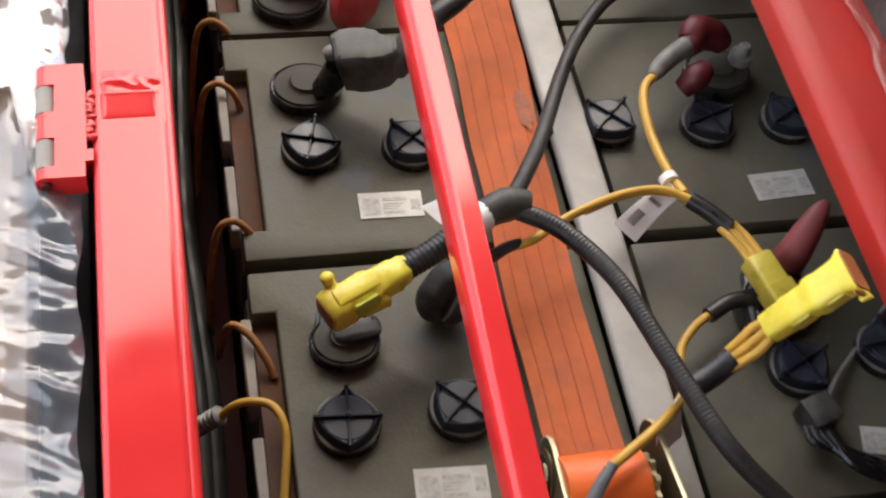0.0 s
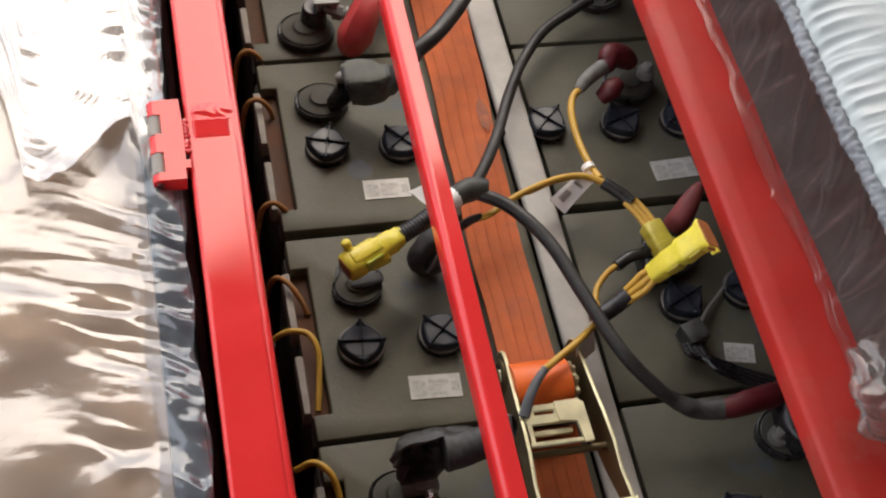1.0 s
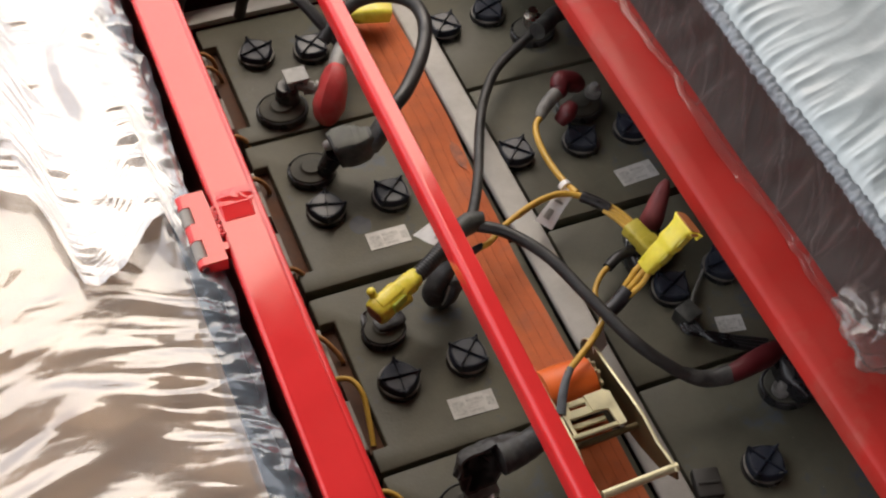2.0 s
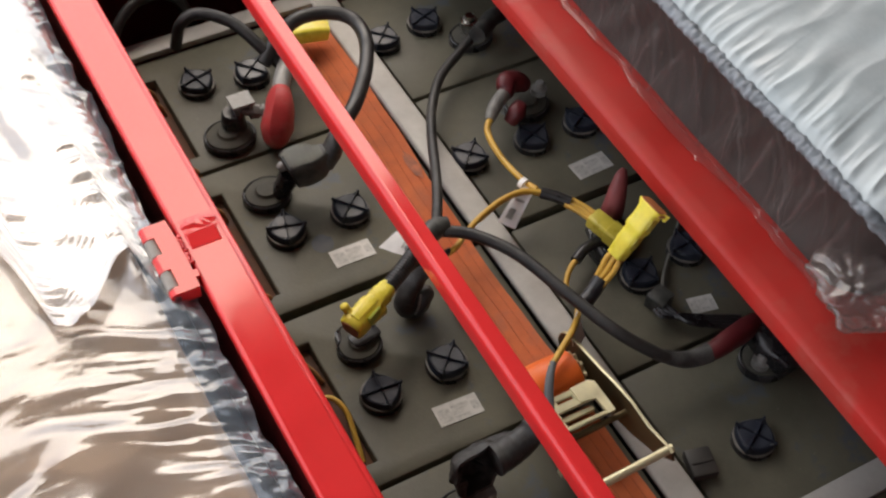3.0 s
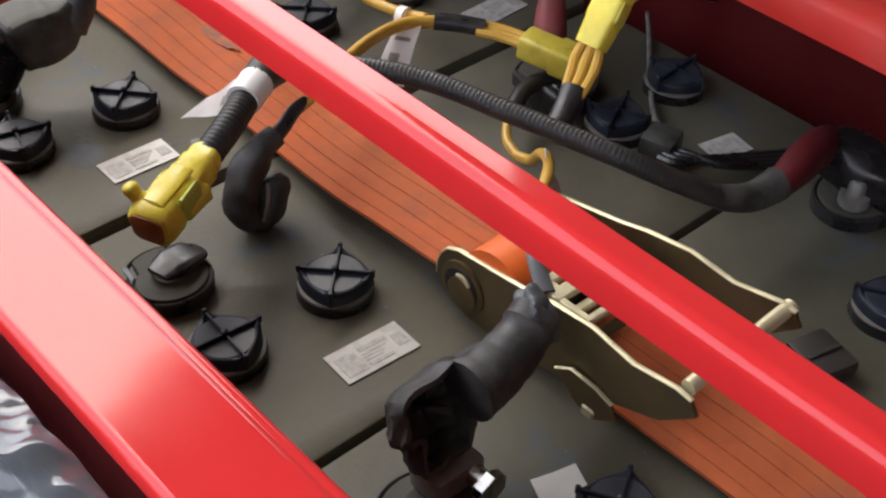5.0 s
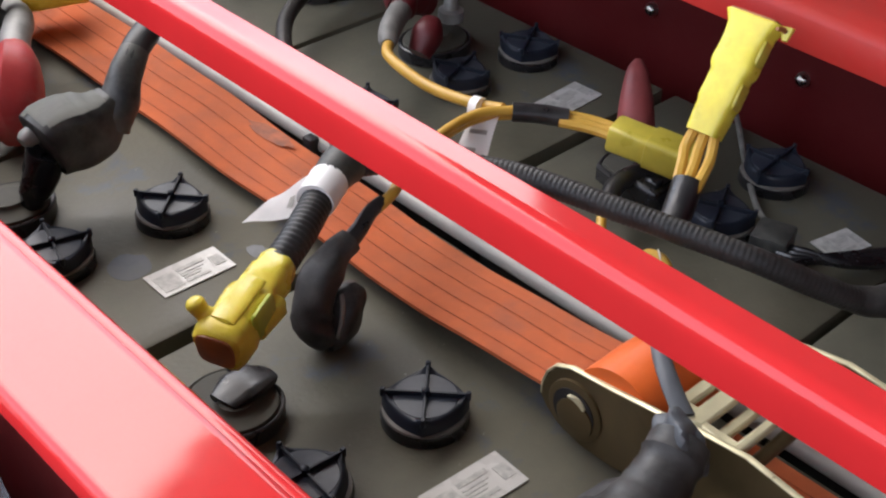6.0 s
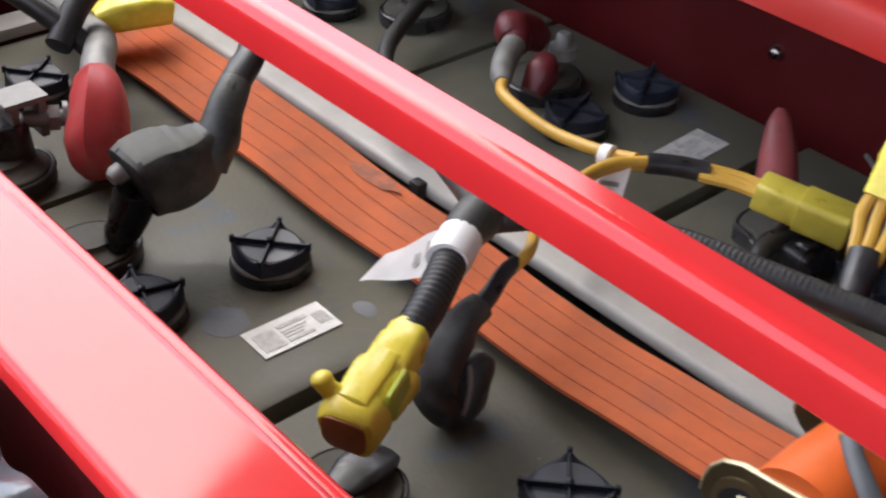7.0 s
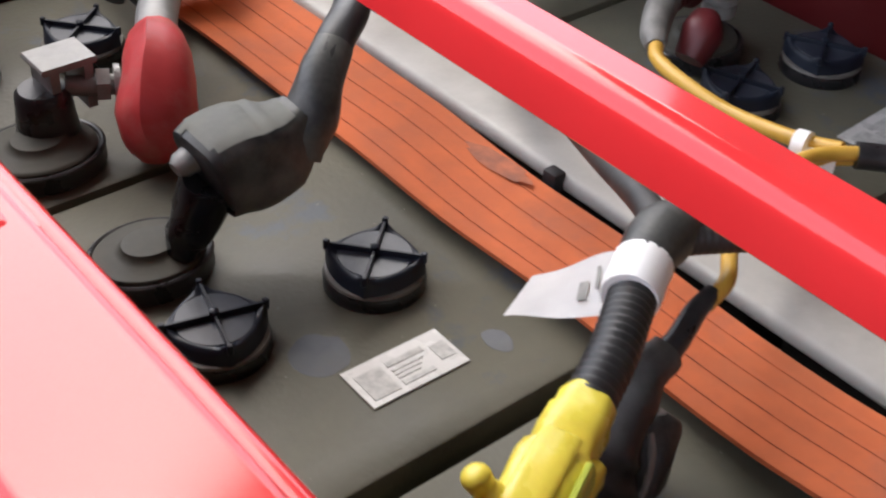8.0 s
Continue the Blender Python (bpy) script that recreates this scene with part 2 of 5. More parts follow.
M_PINKBOOT = material("dusty_pink_rubber", (0.27, 0.050, 0.050), rough=0.6, var=0.25, scale=50, bump=0.2, dust=0.5, dust_color=(0.2, 0.09, 0.08))
M_GROUND = material("concrete_ground", (0.20, 0.19, 0.17), rough=0.85, var=0.15, scale=6, bump=0.3, bump_scale=80)
M_CANOPY = material("canopy_grey", (0.17, 0.16, 0.155), rough=0.7, var=0.15, scale=5)
M_REDDUST = material("dusty_red_paint", (0.42, 0.021, 0.016), rough=0.5, spec=0.25, var=0.14, scale=16, bump=0.08, bump_scale=150, coat=0.05, dust=0.5, dust_color=(0.27, 0.075, 0.055), dust_scale=7)
add_stains(M_REDDUST, (0.36, 0.12, 0.09), 13.0, 0.54, 0.72, 0.55)
M_FILM = film_material("clear_film", (0.98, 0.97, 0.96), (0.06, 0.9), rough=0.15, scale=30, haze=0.12)
M_FILMOVER = film_material("glare_white_film", (0.98, 0.97, 0.96), (0.12, 1.0), rough=0.11, scale=26, haze=0.26, mist_color=(0.86, 0.83, 0.80))
M_FILMTHIN = film_material("thin_clear_film", (0.90, 0.88, 0.87), (0.0, 0.02), rough=0.3, scale=4, haze=0.010)
M_FILMBAG = film_material("bunched_film", (0.84, 0.78, 0.76), (0.02, 0.40), rough=0.14, scale=25, haze=0.085, mist_color=(0.72, 0.62, 0.59))
# Blue mist in this film stands for sky reflected along its edge.
M_FILMEDGE = film_material("sky_tinted_film", (0.88, 0.92, 0.96), (0.03, 0.6), rough=0.11, scale=30, haze=0.17, mist_color=(0.55, 0.64, 0.73))
M_FILMSKIRT = film_material("film_skirt", (0.90, 0.86, 0.85), (0.01, 0.25), rough=0.2, scale=20, haze=0.045, mist_color=(0.62, 0.54, 0.52))
M_PLEAT = film_material("pleated_film", (0.92, 0.88, 0.87), (0.0, 0.03), rough=0.3, scale=20, haze=0.045, mist_color=(0.66, 0.57, 0.56))

# ---- mesh helpers ----
W = {}


def smooth_mesh(me, angle=40):
    me.polygons.foreach_set("use_smooth", [True] * len(me.polygons))
    bm = bmesh.new()
    bm.from_mesh(me)
    for e in bm.edges:
        if len(e.link_faces) == 2 and e.calc_face_angle(0.0) > radians(angle):
            e.smooth = False
    bm.to_mesh(me)
    bm.free()


def thing(name, at, label, category, group="", kind=""):
    ob = new(name)
    ob.empty_display_size = 0.02
    ob.matrix_basis = Matrix.Translation(at)
    W[ob] = ob.matrix_basis.copy()
    return tagged(ob, label, category, group, kind)


def part(name, bm, material, parent=None, label="", angle=40):
    """Links a bmesh, given in world places, as one mesh object under a thing or a part."""
    bmesh.ops.recalc_face_normals(bm, faces=bm.faces[:])
    lo = Vector([min(v.co[i] for v in bm.verts) for i in range(3)])
    hi = Vector([max(v.co[i] for v in bm.verts) for i in range(3)])
    c = (lo + hi) / 2
    c.z = lo.z
    for v in bm.verts:
        v.co -= c
    me = bpy.data.meshes.new(name)
    bm.to_mesh(me)
    bm.free()
    me.materials.append(material)
    smooth_mesh(me, angle)
    ob = new(name, me)
    w = Matrix.Translation(c)
    ob.parent = parent
    ob.matrix_basis = W[parent].inverted() @ w if parent else w
    W[ob] = w
    if label:
        tagged(ob, label)
    return ob


def share(name, source, parent, w, label=""):
    """An object on the mesh of another, at the world pose w."""
    ob = new(name, source.data)
    ob.parent = parent
    ob.matrix_basis = W[parent].inverted() @ w
    W[ob] = w
    if label:
        tagged(ob, label)
    return ob


def box(bm, lo, hi, bevel=0.0, seg=2, m=None):
    r = bmesh.ops.create_cube(bm, size=1.0)
    vs = r["verts"]
    lo, hi = Vector(lo), Vector(hi)
    for v in vs:
        v.co = Vector(((v.co[i] + 0.5) * (hi[i] - lo[i]) + lo[i] for i in range(3)))
    if bevel:
        es = {e for v in vs for e in v.link_edges}
        r2 = bmesh.ops.bevel(bm, geom=list(es), offset=bevel, segments=seg, affect="EDGES", profile=0.5)
        vs = list({v for f in r2["faces"] for v in f.verts} | {v for v in vs if v.is_valid})
    if m is not None:
        bmesh.ops.transform(bm, matrix=m, verts=vs)
    return bm


def spline(pts, per=8):
    """A smooth line through the points."""
    p = [Vector(q) for q in pts]
    p = [2 * p[0] - p[1]] + p + [2 * p[-1] - p[-2]]
    out = []
    for i in range(1, len(p) - 2):
        for k in range(per):
            t = k / per
            a, b, c, d = p[i - 1], p[i], p[i + 1], p[i + 2]
            out.append(0.5 * ((2 * b) + (c - a) * t + (2 * a - 5 * b + 4 * c - d) * t * t + (3 * b - a - 3 * c + d) * t ** 3))
    out.append(p[-2])
    return out


def sweep(bm, pts, sizes, n=14, power=2.0, up=(0, 0, 1), closed=True):
    """A skin over sections along a line: sizes are (half width, half height) at each point; power 2 round, 5 nearly square."""
    pts = [Vector(p) for p in pts]
    rings = []
    u0 = Vector(up)
    for i, p in enumerate(pts):
        d = (pts[min(i + 1, len(pts) - 1)] - pts[max(i - 1, 0)]).normalized()
        s = d.cross(u0)
        if s.length < 0.05:
            s = d.cross(Vector((1, 0, 0)))
        s.normalize()
        u = s.cross(d).normalized()
        w, h = sizes[i]
        ring = []
        for k in range(n):
            a = 2 * math.pi * (k + 0.5) / n
            ca, sa = math.cos(a), math.sin(a)
            x = math.copysign(abs(ca) ** (2 / power), ca) * w
            y = math.copysign(abs(sa) ** (2 / power), sa) * h
            ring.append(bm.verts.new(p + s * x + u * y))
        rings.append(ring)
    for a, b in zip(rings, rings[1:]):
        for k in range(n):
            bm.faces.new((a[k], a[(k + 1) % n], b[(k + 1) % n], b[k]))
    if closed:
        bm.faces.new(rings[0][::-1])
        bm.faces.new(rings[-1])
    return bm


def tube(bm, pts, r, n=12, per=8, ribs=0.0, pitch=0.0035):
    """A round cable through the points; ribs gives the depth of conduit rings."""
    line = spline(pts, per)
    if ribs:
        fine = [line[0]]
        step = pitch / 4
        left = 0.0
        for a, b in zip(line, line[1:]):
            d = (b - a).length
            s = step - left
            while s <= d:
                fine.append(a.lerp(b, s / d))
                s += step
            left = d - (s - step)
        line = fine
        sizes = [(r + (ribs if k % 4 < 2 else -ribs),) * 2 for k in range(len(line))]
    else:
        sizes = [(r, r)] * len(line)
    return sweep(bm, line, sizes, n)


def lathe(bm, profile, at, n=32, lobes=0, depth=0.0):
    """A turned body on the upright axis at a place: profile rows of (radius, height)."""
    rings = []
    for r, z in profile:
        ring = []
        for k in range(n):
            a = 2 * math.pi * k / n
            rr = r * (1 - depth * (0.5 + 0.5 * math.cos(lobes * a))) if lobes else r
            ring.append(bm.verts.new((at[0] + rr * math.cos(a), at[1] + rr * math.sin(a), at[2] + z)))
        rings.append(ring)
    for a, b in zip(rings, rings[1:]):
        for k in range(n):
            bm.faces.new((a[k], a[(k + 1) % n], b[(k + 1) % n], b[k]))
    bm.faces.new(rings[0][::-1])
    bm.faces.new(rings[-1])
    return bm


def rod(bm, a, b, r, n=14):
    return sweep(bm, [a, b], [(r, r), (r, r)], n)


def plate(bm, outline, axis, at, thick):
    """A flat plate cut to an outline of (y, z), (x, z) or (x, y) corners."""
    def v(p, o):
        if axis == "x":
            return bm.verts.new((at + o, p[0], p[1]))
        if axis == "y":
            return bm.verts.new((p[0], at + o, p[1]))
        return bm.verts.new((p[0], p[1], at + o))
    a, b = [v(p, 0) for p in outline], [v(p, thick) for p in outline]
    n = len(outline)
    bm.faces.new(a[::-1])
    bm.faces.new(b)
    for k in range(n):
        bm.faces.new((a[k], a[(k + 1) % n], b[(k + 1) % n], b[k]))
    return bm


def B():
    return bmesh.new()


def sheet(bm, nx, ny, fn):
    """A grid skin: fn(u, v) gives the place for u, v in 0..1."""
    vs = [[bm.verts.new(fn(i / nx, j / ny)) for j in range(ny + 1)] for i in range(nx + 1)]
    for i in range(nx):
        for j in range(ny):
            bm.faces.new((vs[i][j], vs[i + 1][j], vs[i + 1][j + 1], vs[i][j + 1]))
    return bm


def lumpy(bm, size, scale):
    """Uneven moulding: push each vertex a little by smooth noise."""
    for v in bm.verts:
        c = v.co * scale
        v.co += size * Vector((noise.noise(c), noise.noise(c + Vector((5, 0, 0))), noise.noise(c + Vector((0, 5, 0)))))
    return bm


def ridged(x, y, z):
    return 1.0 - 2.0 * abs(noise.noise((x, y, z)))


TOP = 0.24

# ---- structure: the ground and the battery well ----
bm = B()
box(bm, (-40, -40, -0.42), (40, 40, -0.40))
tagged(part("ground", bm, M_GROUND), "grey concrete ground under the vehicle", "ground", kind="structure")
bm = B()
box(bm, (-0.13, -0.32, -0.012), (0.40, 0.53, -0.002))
tagged(part("floor", bm, M_REDIN), "red steel floor of the battery well, colour darkened for shade", "floor", kind="structure")
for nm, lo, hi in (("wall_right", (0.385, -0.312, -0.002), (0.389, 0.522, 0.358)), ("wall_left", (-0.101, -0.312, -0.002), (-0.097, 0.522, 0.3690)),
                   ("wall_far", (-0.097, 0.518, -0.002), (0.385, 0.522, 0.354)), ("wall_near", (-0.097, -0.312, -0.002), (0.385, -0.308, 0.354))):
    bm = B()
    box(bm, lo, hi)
    tagged(part(nm, bm, M_REDIN), "red painted steel side of the battery well, colour darkened for shade", "wall", kind="structure")

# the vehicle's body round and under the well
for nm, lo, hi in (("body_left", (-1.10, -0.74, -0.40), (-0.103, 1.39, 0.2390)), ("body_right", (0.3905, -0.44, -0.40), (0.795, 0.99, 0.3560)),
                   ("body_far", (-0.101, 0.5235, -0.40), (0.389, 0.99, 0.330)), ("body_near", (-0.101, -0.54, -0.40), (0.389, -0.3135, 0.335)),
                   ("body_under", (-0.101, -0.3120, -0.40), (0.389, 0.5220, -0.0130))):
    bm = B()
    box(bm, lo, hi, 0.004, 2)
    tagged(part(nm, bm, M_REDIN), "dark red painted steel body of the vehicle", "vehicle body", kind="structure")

# unseen canopy and added panels, one behind the cushion, close and shade the place
bm = B()
plate(bm, [(-1.25, -2.6), (1.40, -2.6), (1.40, 1.515), (-1.25, 0.455)], "z", 1.80, 0.04)
tagged(part("ceiling", bm, M_CANOPY), "unseen dull grey canopy overhead, shading the batteries", "ceiling", kind="structure")
bm = B()
box(bm, (1.30, -2.2, -0.40), (1.34, 1.05, 1.80), 0.005, 1)
tagged(part("shade_panel_back", bm, M_CANOPY), "unseen dull grey panel added to block light from the right", "wall", kind="structure")
bm = B()
box(bm, (-1.25, -2.16, -0.40), (1.30, -2.12, 1.80), 0.005, 1)
tagged(part("shade_panel_end", bm, M_CANOPY), "unseen dull grey panel added to close off light at the near end", "wall", kind="structure")

# ---- the red steel frame ----
frame_ob = thing("support_frame", (-0.09, 0.1, 0.345), "glossy red painted steel seat frame over the batteries", "frame")
bm = B()
plate(bm, [(-0.1055, 0.3692), (-0.0728, 0.3692), (-0.0728, 0.3450), (-0.0700, 0.3450), (-0.0700, 0.3735), (-0.0703, 0.3752), (-0.0711, 0.3762), (-0.0722, 0.3766), (-0.0733, 0.3765), (-0.0739, 0.3763), (-0.0745, 0.3767), (-0.0760, 0.3770), (-0.0763, 0.3770), (-0.1027, 0.3770), (-0.1030, 0.3770), (-0.1044, 0.3766), (-0.1052, 0.3758), (-0.1055, 0.3745)], "y", -0.55, 1.40)
part("left_rail", bm, M_RED, frame_ob)
bm = B()
shoulder = [(0.0510 - 0.0060 * math.sin(radians(a)), 0.3655 + 0.0060 * math.cos(radians(a))) for a in range(0, 91, 9)]
plate(bm, [(0.0465, 0.3535), (0.0590, 0.3535), (0.0597, 0.3542), (0.0597, 0.3704), (0.0595, 0.3711), (0.0589, 0.3715), (0.0586, 0.3715), (0.0514, 0.3715)] + shoulder + [(0.0450, 0.3550)], "y", -0.55, 1.40)
part("middle_rail", bm, M_RED, frame_ob)
bm = B()
plate(bm, [(0.248, 0.342), (0.2505, 0.342), (0.2515, 0.3560), (0.80, 0.3575), (0.80, 0.3602), (0.2636, 0.3602), (0.2630, 0.3602), (0.2530, 0.3592), (0.2500, 0.3578), (0.2485, 0.3555)], "y", -0.45, 1.45)
part("right_rail", bm, M_REDDUST, frame_ob, "wide red steel flange with a folded lip")
bm = B()
leaf = [(-0.1085, 0.0655), (-0.1085, 0.0740), (-0.1050, 0.0740), (-0.1050, 0.0805), (-0.1078, 0.0805), (-0.1078, 0.1160), (-0.1085, 0.1310), (-0.1255, 0.1310)]
for y0, y1 in ((0.1190, 0.1030), (0.0880, 0.0720)):
    leaf += [(-0.1255, y0), (-0.1213, y0), (-0.1213, y1), (-0.1255, y1)]
leaf += [(-0.1255, 0.0655)]
plate(bm, leaf[::-1], "z", 0.3670, 0.0118)
hinge = part("hinge", bm, M_RED, frame_ob, "red painted flat steel hinge leaf with cut-out edge")
for y0, y1, m in ((0.0658, 0.0715, M_RED), (0.0724, 0.0876, M_LIP), (0.0885, 0.1025, M_RED), (0.1034, 0.1186, M_LIP), (0.1195, 0.1308, M_RED)):
    part("knuckle", rod(B(), (-0.1250, y0, 0.3740), (-0.1250, y1, 0.3740), 0.0046, 14), m, hinge, "bare worn hinge knuckle" if m is M_LIP else "")
bm = B()
rod(bm, (-0.1250, 0.0640, 0.3740), (-0.1250, 0.1325, 0.3740), 0.0024, 10)
part("pin", bm, M_DKRED, hinge)
bm = B()
wl = [(-0.1066 + 0.0008 * math.sin(k * 1.7), 0.0870 + 0.0011 * k, 0.3768 + 0.0005 * math.sin(k * 2.3)) for k in range(26)]
sweep(bm, wl, [(0.0022 + 0.0008 * math.sin(k * 1.1), 0.0016 + 0.0005 * math.sin(k * 1.9)) for k in range(26)], 10)
part("weld_bead", bm, M_RED, frame_ob, "lumpy painted weld beside the hinge", 180)


def weld_patch(u, v):
    # a ground-down flat with lumpy weld above it, all under the paint
    x, y = -0.1030 + 0.0295 * u, 0.0955 + 0.0350 * v
    flat = min(1.0, max(0.0, (y - 0.0975) / 0.0012)) * min(1.0, max(0.0, (0.1135 - y) / 0.0010)) * min(1.0, max(0.0, (x + 0.1018) / 0.0010)) * min(1.0, max(0.0, (-0.0775 - x) / 0.0014))
    lump = max(0.0, 1 - abs(y - 0.1200) / 0.0090) * min(1.0, u * 6, (1 - u) * 6)
    h = flat * (0.0002 + 0.13 * (y - 0.0975)) + lump * 0.0016 * max(0.0, 0.35 + ridged(x * 130, y * 150, 2.0) * 0.8)
    return (x, y, 0.3769 + h - 0.0004 * (1 - min(1.0, u * 8, (1 - u) * 8, v * 8, (1 - v) * 8)))


bm = B()
sheet(bm, 44, 48, weld_patch)
part("weld_patch", bm, M_RED, frame_ob, "lumpy weld ground flat under the paint", 180)
for y, z in ((0.1645, 0.2525), (0.0590, 0.2500)):
    bm = B()
    sweep(bm, [(0.3855, y, z), (0.3835, y, z), (0.3815, y, z), (0.3800, y, z)], [(0.0042, 0.0042), (0.0042, 0.0042), (0.0036, 0.0036), (0.0015, 0.0015)], 14)
    bolt_ob = thing("bolt", (0.385, y, z), "small round steel bolt head in the red wall", "bolt", "bolts in the well wall")
    part("head", bm, M_STEEL, bolt_ob)
# ---- pale steel bars that hold the batteries ----
bar = thing("hold_down_frame", (0.163, 0.1, 0.235), "grey-white painted steel hold-down bars between the batteries", "frame")
bm = B()
box(bm, (0.1487, -0.240, 0.2412), (0.1735, 0.456, 0.2485), 0.0030, 4)
part("centre_bar", bm, M_WHITEBAR, bar)
bm = B()
box(bm, (-0.058, 0.4370, 0.2405), (0.1495, 0.4560, 0.2475), 0.0015, 2)
part("far_bar", bm, M_WHITEBAR, bar)
bm = B()
box(bm, (0.1760, -0.240, 0.2412), (0.384, -0.216, 0.2468), 0.0014, 2)
part("near_bar", bm, M_WHITEBAR, bar)

# Black block added for the dark of a notch in the bar.
bm = B()
box(bm, (0.1442, 0.1820, 0.2415), (0.1500, 0.1890, 0.2500), 0.0010, 2)
part("clip", bm, M_DARK, bar, "small black block for the dark of a notch in the bar's edge")

# ---- vent caps ----
def cap_meshes():
    """Round skirt with a dusty ledge, a four-cornered top whose corners carry a thin cross, and a shallow dish."""
    bm = B()
    lathe(bm, [(0.0184, 0.0), (0.0191, 0.0010), (0.0191, 0.0050), (0.0186, 0.0062)], (0, 0, 0), 36)
    body = part("proto_body", bm, M_BLACK)
    bm = B()
    lathe(bm, [(0.0183, 0.0056), (0.0187, 0.0064), (0.0183, 0.0072), (0.0150, 0.0078)], (0, 0, 0), 36)
    band = part("proto_band", bm, M_CAPBAND)

    def corner(a, r, dip):
        k = abs(math.sin(2 * a))
        return r * (1.0 - dip * k ** 0.75)
    bm = B()
    n = 64
    rows = []
    for r, dip, z in ((0.0186, 0.10, 0.0070), (0.0186, 0.16, 0.0110), (0.0183, 0.20, 0.0124), (0.0176, 0.20, 0.0128), (0.0142, 0.03, 0.0128), (0.0136, 0.0, 0.0122)):
        row = []
        for k in range(n):
            a = 2 * math.pi * k / n
            rr = corner(a, r, dip)
            up = 0.0022 * max(0.0, math.cos(4 * a)) ** 6 if 0.0105 < z < 0.0130 and r > 0.017 else 0.0
            row.append(bm.verts.new((rr * math.cos(a), rr * math.sin(a), z + up)))
        rows.append(row)
    for p, q in zip(rows, rows[1:]):
        for k in range(n):
            bm.faces.new((p[k], p[(k + 1) % n], q[(k + 1) % n], q[k]))
    rim = part("proto_rim", bm, M_CAPTOP)
    bm = B()
    lathe(bm, [(0.0137, 0.0080), (0.0138, 0.0126), (0.0135, 0.0129), (0.0010, 0.0130)], (0, 0, 0), 32)
    dish = part("proto_dish", bm, M_CAPDISH, None, "", 15)
    bm = B()
    for k in range(2):
        box(bm, (-0.0188, -0.0006, 0.0120), (0.0188, 0.0006, 0.0152), 0.0002, 1, pose(0, 0, 0, 0, 0, 90 * k))
    for k in range(4):
        box(bm, (0.0170, -0.0011, 0.0120), (0.0192, 0.0011, 0.0160), 0.0004, 1, pose(0, 0, 0, 0, 0, 90 * k))
    lathe(bm, [(0.0018, 0.0120), (0.0018, 0.0164), (0.0010, 0.0170)], (0, 0, 0), 12)
    cross = part("proto_cross", bm, M_CAPTOP)
    return body, band, rim, dish, cross


CAP = cap_meshes()


def vent_cap(battery, x, y, turn):
    w = pose(x + 0.002, y + 0.006, TOP - 0.0008, 0, 0, turn) @ Matrix.Diagonal((0.90, 0.90, 0.96, 1))
    b = share("vent_cap", CAP[0], battery, w, "black plastic screw cap with a raised cross")
    for nm, src in zip(("band", "rim", "dish", "cross"), CAP[1:]):
        share(nm, src, b, w @ Matrix.Translation(W[src].translation))


def sticker(battery, x0, y0, x1, y1, skew=0.0):
    m = pose((x0 + x1) / 2, (y0 + y1) / 2, TOP, 0, 0, skew)
    w, h = abs(x1 - x0) / 2, abs(y1 - y0) / 2
    lab = part("sticker", box(B(), (-w, -h, 0.0002), (w, h, 0.0007), 0, 1, m), M_LABEL, battery, "pale grey printed paper sticker")
    bars = [(-w * 0.88, -h * 0.75, -w * 0.35, h * 0.55), (w * 0.62, -h * 0.45, w * 0.92, h * 0.35), (-w * 0.25, h * 0.3, w * 0.5, h * 0.55), (-w * 0.25, -h * 0.7, w * 0.4, -h * 0.5)]
    bars += [(-w * 0.25, h * (-0.35 + 0.2 * k), w * (0.2 + 0.1 * k), h * (-0.27 + 0.2 * k)) for k in range(3)]
    bm = B()
    for a, b, c, d in bars:
        box(bm, (a, b, 0.0006), (c, d, 0.0009), 0, 1, m)
    part("print", bm, M_INK, lab)


